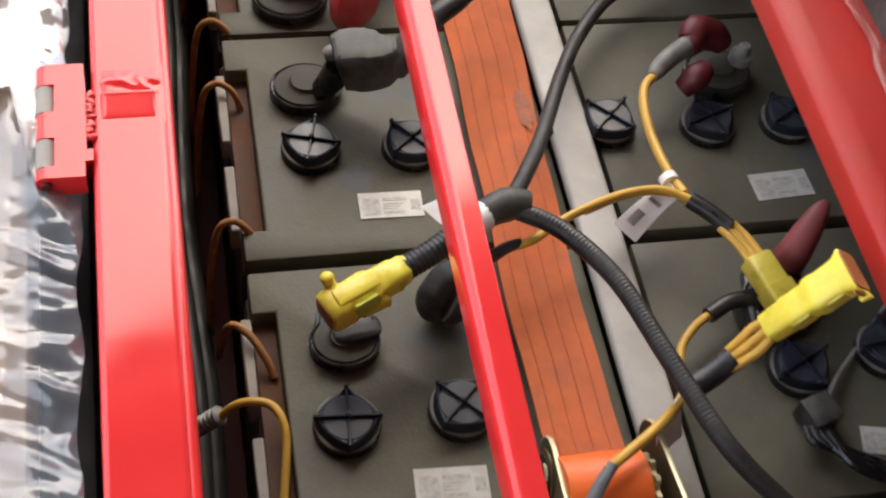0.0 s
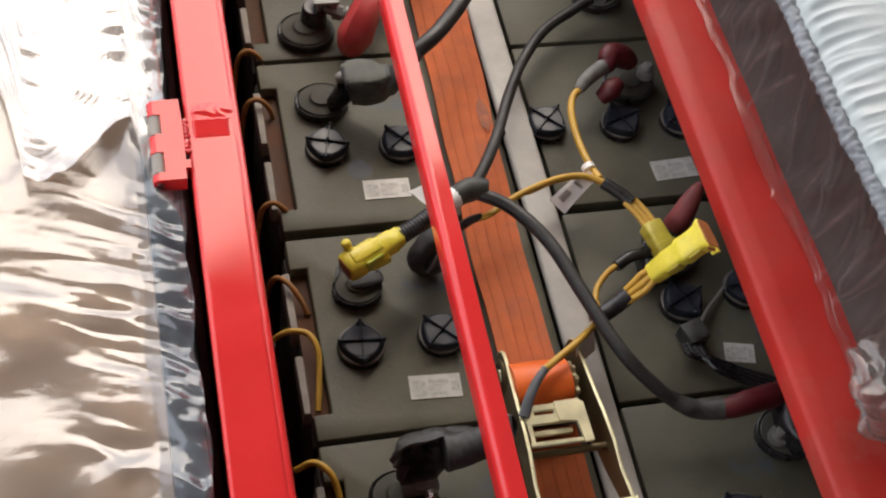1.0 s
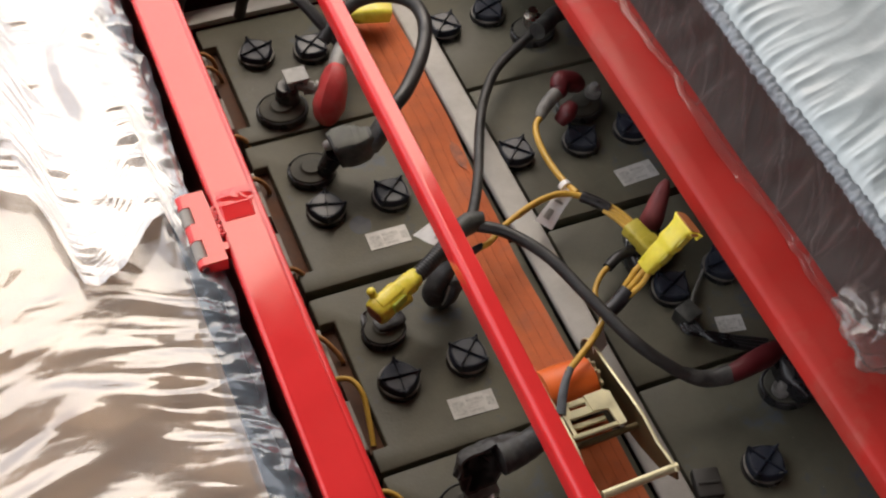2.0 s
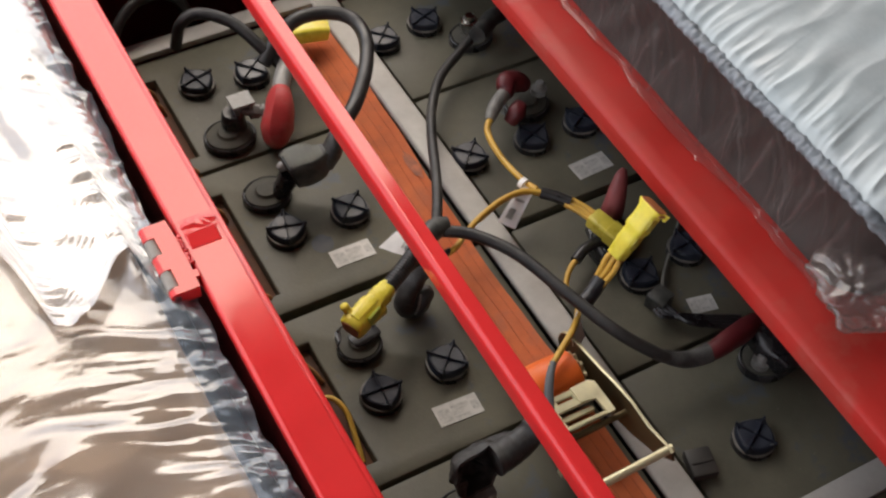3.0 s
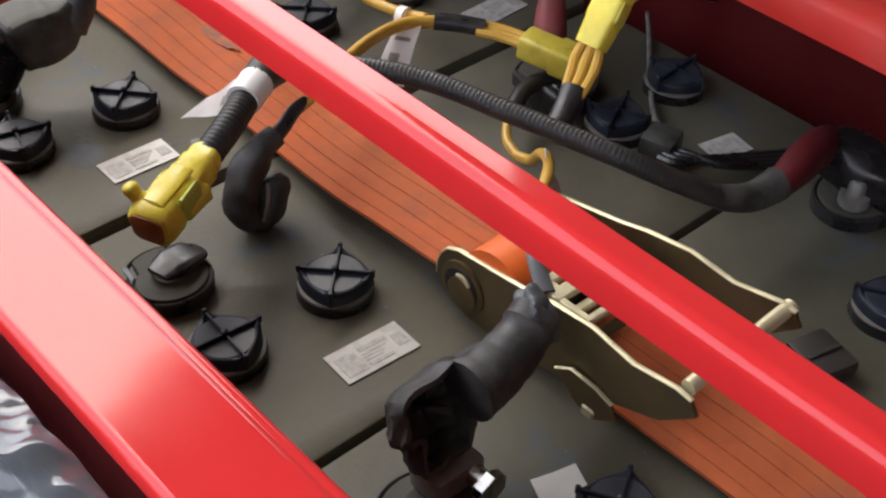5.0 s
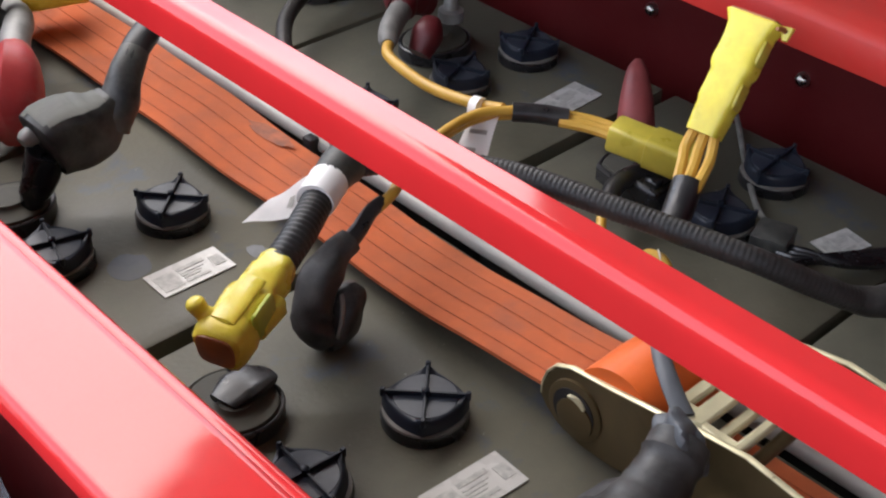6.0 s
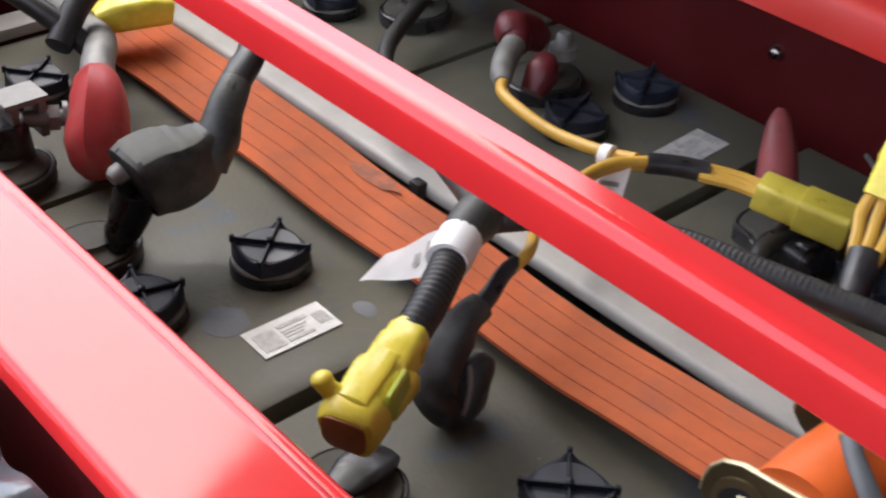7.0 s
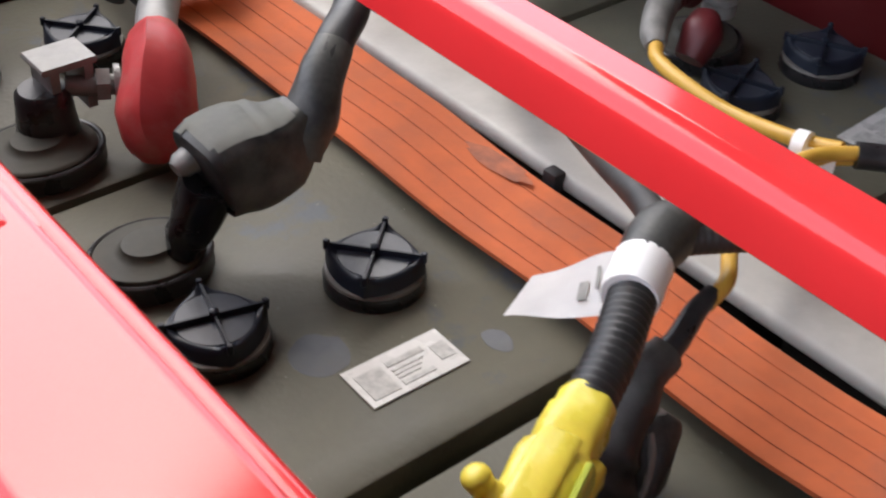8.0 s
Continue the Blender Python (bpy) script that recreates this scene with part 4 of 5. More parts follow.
# ---- far battery: bolt clamp and red boot ----
boot = thing("cable_boot", (0.05, 0.305, 0.245), "dusty red rubber terminal boot on the far battery", "terminal boot")
bm = B()
sweep(bm, spline([(0.0398, 0.2800, 0.2450), (0.0412, 0.2830, 0.2525), (0.0450, 0.2880, 0.2612), (0.0510, 0.2965, 0.2688), (0.0570, 0.3080, 0.2720), (0.0610, 0.3150, 0.2730)], 4),
      [(a, a * 1.1) for a in np.interp(np.linspace(0, 1, 21), [0, .12, .35, .7, .9, 1], [.0065, .0112, .0146, .0128, .0100, .0086])], 16, 2.2)
bm.verts.ensure_lookup_table()
for k, v in enumerate(bm.verts):
    v.co.z += 0.0030 * max(0.0, math.sin(math.pi * (k // 16) / 20)) if k % 16 == 4 else 0.0
    v.co += 0.0006 * Vector((noise.noise(v.co * 90), noise.noise(v.co * 90 + Vector((7, 0, 0))), noise.noise(v.co * 90 + Vector((0, 7, 0)))))
part("body", bm, M_REDBOOT, boot, "", 30)
bm = B()
lathe(bm, [(0.0115, 0.0), (0.0105, 0.010), (0.0100, 0.016), (0.0085, 0.018)], (0.014, 0.3150, 0.2490), 20)
part("post", bm, M_BASE, boot, "dark battery post")
bm = B()
plate(bm, [(0.0150, 0.2560), (0.0185, 0.2560), (0.0185, 0.2745), (0.0280, 0.2745), (0.0280, 0.2570), (0.0315, 0.2570), (0.0315, 0.2745), (0.0330, 0.2748), (0.0335, 0.2760), (0.0330, 0.2772), (0.0125, 0.2772), (0.0120, 0.2760), (0.0125, 0.2748), (0.0150, 0.2745)], "y", 0.3080, 0.0170)
part("clamp", bm, M_LEAD, boot, "grey bent steel battery clamp")
for nm, a, b, r, n in (("bolt", (0.0220, 0.3130, 0.2660), (0.0450, 0.3030, 0.2640), 0.0040, 12), ("nut", (0.0322, 0.3089, 0.2651), (0.0365, 0.3070, 0.2648), 0.0066, 6), ("washer", (0.0380, 0.3063, 0.2646), (0.0400, 0.3054, 0.2645), 0.0074, 16)):
    part(nm, rod(B(), a, b, r, n), M_LEAD, boot, "dull steel " + nm)
part("cable", tube(B(), [(0.0590, 0.3120, 0.2728), (0.0680, 0.3270, 0.2740), (0.0820, 0.3500, 0.2720), (0.0930, 0.3850, 0.262), (0.0970, 0.430, 0.260)], 0.0080, 14), M_LEAD, boot, "grey-green cable sleeve")
pl = thing("wire_plug", (0.120, 0.385, 0.25), "yellow plastic plug wedged over the strap", "plug")
bm = B()
sweep(bm, [(0.100, 0.389, 0.264), (0.108, 0.387, 0.266), (0.128, 0.382, 0.266), (0.138, 0.379, 0.264)], [(0.008, 0.006), (0.011, 0.008), (0.011, 0.008), (0.009, 0.007)], 16, 5)
part("housing", bm, M_YELLOW, pl)

# ---- second yellow plug with tag, fork of the conduit ----
plug = thing("wire_plug", (0.015, 0.053, 0.27), "yellow plastic plug with latch lying over a battery terminal", "plug")
d1 = (Vector((0.041, 0.064, 0.297)) - Vector((-0.009, 0.042, 0.289))).normalized()
p0 = Vector((-0.0052, 0.0433, 0.2890))
s = [(0.0, 0.0080, 0.0074), (0.0012, 0.0092, 0.0086), (0.005, 0.0100, 0.0091), (0.011, 0.0101, 0.0090), (0.0135, 0.0092, 0.0082), (0.018, 0.0093, 0.0083), (0.023, 0.0097, 0.0086), (0.0265, 0.0090, 0.0080), (0.0285, 0.0078, 0.0071), (0.034, 0.0077, 0.0070), (0.0395, 0.0079, 0.0072), (0.0415, 0.0071, 0.0065), (0.0455, 0.0070, 0.0064), (0.0475, 0.0060, 0.0058)]
bm = B()
sweep(bm, [p0 + d1 * a for a, b, c in s], [(b, c) for a, b, c in s], 32, 3.6)
lumpy(bm, 0.0013, 130)
side = d1.cross(Vector((0, 0, 1))).normalized()
upv = side.cross(d1)
house = part("housing", bm, M_YELLOW, plug)
bm = B()
q = p0 + d1 * 0.018 + upv * 0.0090
sweep(bm, [q - d1 * 0.012, q - d1 * 0.0112, q + d1 * 0.011, q + d1 * 0.012], [(0.0034, 0.0004), (0.0052, 0.0012), (0.0046, 0.0011), (0.0030, 0.0003)], 18, 3)
lumpy(bm, 0.0008, 160)
part("top_step", bm, M_YELLOW, house)
bm = B()
q = p0 + d1 * 0.024 + side * 0.0082 - upv * 0.003
sweep(bm, [q - d1 * 0.009, q - d1 * 0.008, q + d1 * 0.007, q + d1 * 0.008], [(0.0008, 0.0034), (0.0024, 0.0044), (0.0026, 0.0046), (0.0008, 0.0036)], 16, 3)
lumpy(bm, 0.0010, 170)
part("side_step", bm, M_YELLOW, house)
bm = B()
e0 = p0 + d1 * 0.0085 - side * 0.006 + upv * 0.005
sweep(bm, spline([e0 + side * 0.001, e0 - side * 0.003 + upv * 0.0030, e0 - side * 0.0052 + upv * 0.0062, e0 - side * 0.0062 + upv * 0.0084], 4), [(a, a) for a in np.interp(np.linspace(0, 1, 13), [0, .35, .7, .9, 1], [.0046, .0031, .0037, .0029, .0012])], 16)
part("latch", bm, M_YELLOW, house)
bm = B()
sweep(bm, [p0 - d1 * 0.0011, p0 - d1 * 0.0006, p0 + d1 * 0.001], [(0.0066, 0.0060), (0.0075, 0.0069), (0.0078, 0.0072)], 24, 3.6)
part("mouth", bm, M_YMOUTH, house, "orange-brown open end of the plug")
bm = B()
q = p0 + d1 * 0.020 + side * 0.0088 + upv * 0.0022
sweep(bm, [q - d1 * 0.008, q - d1 * 0.007, q + d1 * 0.005, q + d1 * 0.006], [(0.0006, 0.0046), (0.0016, 0.0064), (0.0016, 0.0062), (0.0006, 0.0044)], 16, 2.6)
lumpy(bm, 0.0008, 140)
part("clip", bm, M_YGREEN, house, "yellow-green side clip")
con = thing("wiring_conduit", (0.09, 0.09, 0.285), "black corrugated wiring conduit forking under the red rail", "cable")
part("tail", tube(B(), [p0 + d1 * 0.046, (0.0520, 0.0690, 0.2985), (0.0680, 0.0790, 0.3000), (0.0800, 0.0870, 0.3010), (0.0950, 0.0930, 0.3000)], 0.0064, 16, 8, 0.00025, 0.0026), M_CONDUIT, con)
BIG = [(0.0900, 0.0920, 0.3000), (0.1030, 0.0870, 0.3000), (0.1210, 0.0720, 0.3010), (0.1400, 0.0400, 0.3020), (0.1540, -0.0060, 0.3010), (0.1690, -0.0500, 0.2980), (0.1880, -0.0720, 0.2870), (0.2080, -0.0850, 0.2760), (0.2320, -0.0900, 0.2720)]
part("main_run", tube(B(), BIG, 0.0050, 14, 10, 0.00009, 0.0022), M_CONDUIT, con, "corrugated black run of the conduit", 180)
bm = B()
sweep(bm, spline([(0.2000, -0.0800, 0.2795), (0.2120, -0.0865, 0.2745), (0.2250, -0.0900, 0.2722), (0.2380, -0.0912, 0.2730)], 4), [(a, a) for a in np.interp(np.linspace(0, 1, 13), [0, .15, .6, 1], [.0048, .0060, .0070, .0080])], 14)
part("end_sleeve", lumpy(bm, 0.0006, 140), M_HOOD, con, "dusty flared rubber sleeve at the conduit's end")
part("far_run", tube(B(), [(0.0930, 0.0920, 0.2995), (0.1050, 0.1080, 0.2970), (0.1265, 0.1460, 0.2850), (0.1480, 0.1910, 0.2760), (0.1600, 0.2150, 0.2700), (0.1760, 0.2430, 0.2650), (0.2030, 0.2770, 0.2620), (0.2350, 0.2980, 0.2630), (0.2620, 0.3120, 0.2660)], 0.0045, 16, 10), M_CONDUIT, con)
bm = B()
sweep(bm, spline([(0.0780, 0.0855, 0.3010), (0.0880, 0.0905, 0.3015), (0.0980, 0.0930, 0.3015), (0.1060, 0.0920, 0.3010)], 4), [(a, a) for a in np.interp(np.linspace(0, 1, 13), [0, .5, 1], [.0074, .0092, .0070])], 14)
part("tape_wrap", bm, M_RUBBER, con, "dusty tape wrapped round the fork")
tag = thing("paper_tag", (0.075, 0.09, 0.295), "white paper tag folded round the conduit", "tag")
bm = B()
tc, td = Vector((0.0745, 0.0835, 0.3005)), Vector((0.85, 0.5, 0.03)).normalized()
sweep(bm, [tc - td * 0.0075, tc - td * 0.0025, tc + td * 0.003, tc + td * 0.0075], [(0.0078, 0.0080), (0.0082, 0.0083), (0.0080, 0.0081), (0.0083, 0.0082)], 20)
part("band", bm, M_TAG, tag)
bm = B()
def flag(u, v):
    base = Vector((0.0800, 0.0915, 0.3030)).lerp(Vector((0.0670, 0.0775, 0.2950)), v)
    tip = Vector((0.0760, 0.1225, 0.2755)).lerp(Vector((0.0537, 0.1105, 0.2796)), v)
    p = base.lerp(tip, u)
    p.z += 0.0014 * math.sin(u * math.pi) + 0.0010 * math.sin(u * 7.0 + v)
    return p
sheet(bm, 12, 4, flag)
bmesh.ops.solidify(bm, geom=bm.faces[:], thickness=0.0005)
flag_ob = part("flag", bm, M_TAG, tag)
bm = B()
for u0, u1, v0, v1 in ((0.16, 0.20, 0.30, 0.80), (0.27, 0.30, 0.25, 0.62), (0.36, 0.44, 0.45, 0.75)):
    bm.faces.new([bm.verts.new(flag(u, v) + Vector((0, 0, 0.0008))) for u, v in ((u0, v0), (u1, v0), (u1, v1), (u0, v1))])
bmesh.ops.solidify(bm, geom=bm.faces[:], thickness=0.0003)
part("print", bm, M_INK, flag_ob, "faint grey print on the tag")

# taped elbow beside the plug
el = thing("taped_elbow", (0.07, 0.07, 0.245), "black rubber cable elbow wrapped in tape beside the plug", "cable")
bm = B()
sweep(bm, spline([(0.1010, 0.0775, 0.2875), (0.0930, 0.0765, 0.2855), (0.0850, 0.0745, 0.2812), (0.0760, 0.0738, 0.2768)], 4), [(a, a) for a in np.interp(np.linspace(0, 1, 13), [0, .3, .7, 1], [.0028, .0032, .0036, .0044])], 14)
part("sleeve", bm, M_TAPE, el)
bm = B()
sweep(bm, spline([(0.0810, 0.0745, 0.2790), (0.0715, 0.0735, 0.2750), (0.0620, 0.0715, 0.2690), (0.0565, 0.0695, 0.2610), (0.0560, 0.0675, 0.2520), (0.0595, 0.0655, 0.2445)], 4),
      [(a, b) for a, b in zip(np.interp(np.linspace(0, 1, 21), [0, .15, .35, .6, .85, 1], [.0042, .0060, .0079, .0084, .0078, .0054]), np.interp(np.linspace(0, 1, 21), [0, .15, .35, .6, .85, 1], [.0040, .0055, .0066, .0070, .0066, .0045]))], 20, 3.4)
lumpy(bm, 0.0016, 110)
part("hood", bm, M_HOOD, el)
bm = B()
sweep(bm, spline([(0.0590, 0.0640, 0.2450), (0.0650, 0.0642, 0.2460), (0.0710, 0.0662, 0.2510), (0.0748, 0.0690, 0.2570), (0.0758, 0.0710, 0.2620)], 4),
      [(a, a * 0.9) for a in np.interp(np.linspace(0, 1, 17), [0, .2, .6, .9, 1], [.0045, .0068, .0076, .0066, .0030])], 18, 2.6)
lumpy(bm, 0.0016, 110)
part("curled_end", bm, M_HOOD, el, "rounded curled end of the boot")
bm = B()
sweep(bm, spline([(0.0605, 0.0590, 0.2480), (0.0635, 0.0598, 0.2530), (0.0665, 0.0625, 0.2585), (0.0690, 0.0658, 0.2622)], 4), [(0.0010, 0.0010)] * 13, 8)
lumpy(bm, 0.0006, 300)
part("seam", bm, M_LEAD, el, "pale edge of the boot")
lug = thing("cable_lug", (0.02, 0.053, 0.255), "black terminal lug under the yellow plug", "terminal")
bm = B()
sweep(bm, [(0.002, 0.055, 0.2520), (0.010, 0.056, 0.2540), (0.019, 0.057, 0.2530), (0.026, 0.058, 0.2500)], [(0.006, 0.0025), (0.009, 0.0035), (0.008, 0.0032), (0.005, 0.0025)], 14, 3)
part("strap", lumpy(bm, 0.0012, 150), M_TAPE, lug)

# ---- near battery: open boot with taped cable ----
boot = thing("cable_boot", (0.03, -0.105, 0.255), "open black rubber terminal boot with taped cable on the near battery", "terminal boot")
bm = B()
def hood(u, v):
    a, b = 2 * math.pi * u, radians(178 - 100 * v)
    ax = Vector((0.16, -0.72, 0.36)).normalized()
    e1 = ax.cross(Vector((0, 0, 1))).normalized()
    e2 = e1.cross(ax)
    w = v ** 1.5
    r = 0.0170 * (1 + 0.22 * math.sin(3 * a - 1.3) * w + 0.12 * math.sin(7 * a + 0.8) * w + 0.10 * ridged(3 * math.cos(a), 3 * math.sin(a), 4 * v))
    return Vector((0.0295, -0.0985, 0.2790)) + (ax * math.cos(b) * 0.95 + (e1 * math.cos(a) * 1.62 + e2 * math.sin(a) * 0.88) * math.sin(b)) * r
sheet(bm, 72, 22, hood)
bmesh.ops.remove_doubles(bm, verts=bm.verts[:], dist=0.0002)
bmesh.ops.recalc_face_normals(bm, faces=bm.faces[:])
bmesh.ops.solidify(bm, geom=bm.faces[:], thickness=0.0022)
part("hood", bm, M_HOOD, boot)
bm = B()
line = spline([(0.0370, -0.1010, 0.2830), (0.0480, -0.1005, 0.2835), (0.0600, -0.0990, 0.2855), (0.0700, -0.0970, 0.2895), (0.0780, -0.0950, 0.2935)], 5)
rnd = [0.0128 - 0.0036 * k / 20 + 0.0002 * math.sin(k * 2.1) + (0.0008 if k > 15 else 0.0) for k in range(21)]
sweep(bm, line, [(a, a * (1 + 0.05 * math.sin(k * 1.3))) for k, a in enumerate(rnd)], 16)
part("taped_neck", bm, M_HOOD, boot, "tape-wrapped neck of the boot")
bm = B()
def crumple(u, v):
    a = 2 * math.pi * u
    r = 0.0092 * (1 + 0.16 * math.sin(3 * a + 5 * v) + 0.10 * math.sin(7 * a))
    c = Vector((0.0735, -0.0962, 0.2910)).lerp(Vector((0.0835, -0.0940, 0.2965)), v)
    e1, e2 = Vector((0.2, 0.97, 0.1)), Vector((-0.45, 0.1, 0.88))
    return c + (e1 * math.cos(a) + e2 * math.sin(a)) * r * (1.0 + 0.20 * math.sin(3.1 * v) - 0.35 * v * v)
sheet(bm, 36, 8, crumple)
bmesh.ops.remove_doubles(bm, verts=bm.verts[:], dist=0.0001)
part("tape_end", bm, M_GREYTIP, boot, "crumpled end of the tape")
bm = B()
box(bm, (0.010, -0.1160, 0.2515), (0.034, -0.1000, 0.2635), 0.002, 2)
part("clamp", bm, M_LEAD, boot, "dull lead clamp")
bm = B()
rod(bm, (0.0280, -0.1080, 0.2580), (0.0280, -0.1260, 0.2580), 0.0045, 10)
rod(bm, (0.0280, -0.1220, 0.2580), (0.0280, -0.1262, 0.2580), 0.0070, 6)
part("bolt", bm, M_STEEL, boot)

# ---- right batteries: yellow wires, tag and connectors ----
har = thing("yellow_harness", (0.19, 0.1, 0.27), "yellow twin wires with tape and yellow connector over the batteries", "wire")
RUN = [(0.0970, 0.0765, 0.2860), (0.1070, 0.0780, 0.2885), (0.1220, 0.0890, 0.2850), (0.1410, 0.1000, 0.2820), (0.1670, 0.1100, 0.2800), (0.1890, 0.1110, 0.2800), (0.2060, 0.1020, 0.2795)]
part("wire", tube(B(), RUN, 0.0025, 10), M_WIRE, har)
part("wire", tube(B(), [(x + 0.0018, y + 0.0015, z - 0.0036) for x, y, z in RUN[3:]], 0.0024, 10), M_WIRE, har)
part("loop", tube(B(), [(0.2020, 0.1080, 0.2790), (0.1990, 0.1240, 0.2760), (0.1975, 0.1520, 0.2730), (0.1985, 0.1760, 0.2740), (0.2040, 0.1930, 0.2735), (0.2140, 0.2030, 0.2730)], 0.0029, 10), M_WIRE, har)
bm = B()
sweep(bm, spline([(0.2110, 0.2005, 0.2730), (0.2180, 0.2080, 0.2740), (0.2290, 0.2160, 0.2760), (0.2420, 0.2230, 0.2770)], 4), [(a, a) for a in np.interp(np.linspace(0, 1, 13), [0, .15, .5, 1], [.0038, .0052, .0062, .0066])], 14)
part("grey_sleeve", bm, M_GREYTAPE, har, "grey tape sleeve on the wire end")
bm = B()
sweep(bm, spline([(0.2040, 0.1040, 0.2785), (0.2130, 0.0950, 0.2780), (0.2220, 0.0850, 0.2765)], 4), [(0.0050, 0.0046)] * 9, 14)
part("tape_wrap", bm, M_TAPE, har, "black tape round the wires")
for o in (-0.0042, 0.0, 0.0042):
    part("wire", tube(B(), [(0.2200 + o * 0.9, 0.0870 + o * 0.5, 0.2765), (0.2270 + o * 0.9, 0.0740 + o * 0.5, 0.2760), (0.2320 + o * 0.9, 0.0600 + o * 0.5, 0.2750)], 0.0022, 8), M_WIRE, har)
ca, cd = Vector((0.2300, 0.0640, 0.2755)), Vector((0.30, -0.93, -0.10)).normalized()
bm = B()
sweep(bm, [ca + cd * a for a in (0, 0.001, 0.0185, 0.019, 0.040, 0.041)], [(0.0072, 0.0062), (0.0080, 0.0068), (0.0080, 0.0068), (0.0090, 0.0078), (0.0090, 0.0078), (0.0082, 0.0070)], 20, 6)
part("connector", bm, M_YOLIVE, har, "dull yellow two-step plastic connector")
tag = thing("paper_tag", (0.18, 0.105, 0.255), "white printed paper tag tied to yellow wires", "tag")
bm = B()
def flag2(u, v):
    a, b = Vector((0.1960, 0.1190, 0.2770)), Vector((0.2020, 0.1090, 0.2790))
    c, d = Vector((0.1660, 0.1080, 0.2560)), Vector((0.1760, 0.0950, 0.2540))
    p = a.lerp(b, v).lerp(c.lerp(d, v), u)
    p.z += 0.004 * math.sin(u * 3.1)
    return p
sheet(bm, 10, 6, flag2)
bmesh.ops.recalc_face_normals(bm, faces=bm.faces[:])
bmesh.ops.solidify(bm, geom=bm.faces[:], thickness=0.0005)
flag_ob = part("flag", bm, M_TAG, tag)
bm = B()
for u0, u1, v0, v1 in ((0.66, 0.88, 0.25, 0.6), (0.42, 0.48, 0.2, 0.8)):
    q = [flag2(u, v) + Vector((0, 0, 0.0010)) for u, v in ((u0, v0), (u1, v0), (u1, v1), (u0, v1))]
    bm.faces.new([bm.verts.new(p) for p in q])
bmesh.ops.solidify(bm, geom=bm.faces[:], thickness=0.0003)
part("print", bm, M_INK, flag_ob)
bm = B()
sweep(bm, [(0.1975, 0.1180, 0.2770), (0.1965, 0.1225, 0.2765)], [(0.0055, 0.0050)] * 2, 12)
part("tie", bm, M_TAG, tag)

plug = thing("wire_plug", (0.215, -0.004, 0.29), "upright yellow plastic plug with orange wires", "plug")
t2, b2 = Vector((0.2295, -0.0015, 0.3580)), Vector((0.1990, -0.0050, 0.3165))
d2 = (b2 - t2).normalized()
bm = B()
s = [(0.0, 0.0116, 0.0070), (0.0006, 0.0120, 0.0076), (0.0018, 0.0112, 0.0076), (0.0050, 0.0095, 0.0071), (0.010, 0.0090, 0.0069), (0.0150, 0.0089, 0.0068), (0.020, 0.0092, 0.0071), (0.0225, 0.0090, 0.0070), (0.0245, 0.0079, 0.0064), (0.030, 0.0079, 0.0063), (0.036, 0.0081, 0.0065), (0.038, 0.0074, 0.0061), (0.044, 0.0072, 0.0059), (0.050, 0.0068, 0.0056)]
sweep(bm, [t2 + d2 * a for a, b, c in s], [(b, c) for a, b, c in s], 28, 5, (1, 0.1, 0.2))
lumpy(bm, 0.0003, 120)
house = part("housing", bm, M_YELLOW, plug)
bm = B()
sweep(bm, [t2 - d2 * 0.0008, t2 + d2 * 0.001], [(0.0105, 0.0066)] * 2, 20, 6, (1, 0.1, 0.2))
part("mouth", bm, M_YMOUTH, house, "open end of the plug")
bm = B()
sweep(bm, [t2 + d2 * 0.001 + Vector((0.004, -0.012, 0)), t2 + d2 * 0.006 + Vector((0.004, -0.013, 0))], [(0.0030, 0.0025), (0.0012, 0.0012)], 10, 3)
part("latch", bm, M_YELLOW, house)
bm = B()
q = t2 + d2 * 0.0002
sweep(bm, [q + Vector((0.0, -0.0118, 0.0)) + Vector((0.0040, 0, -0.0030)), q + Vector((0.0, -0.0128, 0.0)), q + Vector((-0.0045, -0.0122, 0.0020))], [(0.0008, 0.0008), (0.0013, 0.0013), (0.0008, 0.0008)], 8)
part("rim_corner", bm, M_YMOUTH, house, "orange corner of the plug's rim")
for a, h in ((0.012, 0.0012), (0.031, 0.0010)):
    bm = B()
    q = t2 + d2 * a + Vector((0.0, -0.0088 if a < 0.02 else -0.0078, 0.0))
    sweep(bm, [q - d2 * 0.005, q - d2 * 0.004, q + d2 * 0.004, q + d2 * 0.0055], [(h * 0.4, 0.0036), (h, 0.0042), (h, 0.0042), (h * 0.3, 0.0034)], 14, 4)
    part("side_lug", bm, M_YOLIVE, house, "lumpy catch on the plug's side")
for o in (-0.0050, 0.0, 0.0050):
    part("wire", tube(B(), [t2 + d2 * 0.048 + Vector((0, o * 0.9, 0)), Vector((0.1945, -0.0070 + o * 1.25, 0.3125)), Vector((0.1890, -0.0095 + o * 1.1, 0.3085)), Vector((0.1800, -0.0130 + o * 0.8, 0.3030))], 0.0023, 8), M_WIRE, plug)
bm = B()
sweep(bm, spline([(0.1840, -0.0115, 0.3050), (0.1740, -0.0160, 0.2990), (0.1640, -0.0200, 0.2960)], 4), [(0.0062, 0.0058)] * 9, 14)
part("tape_wrap", bm, M_TAPE, plug, "black tape round the plug wires")
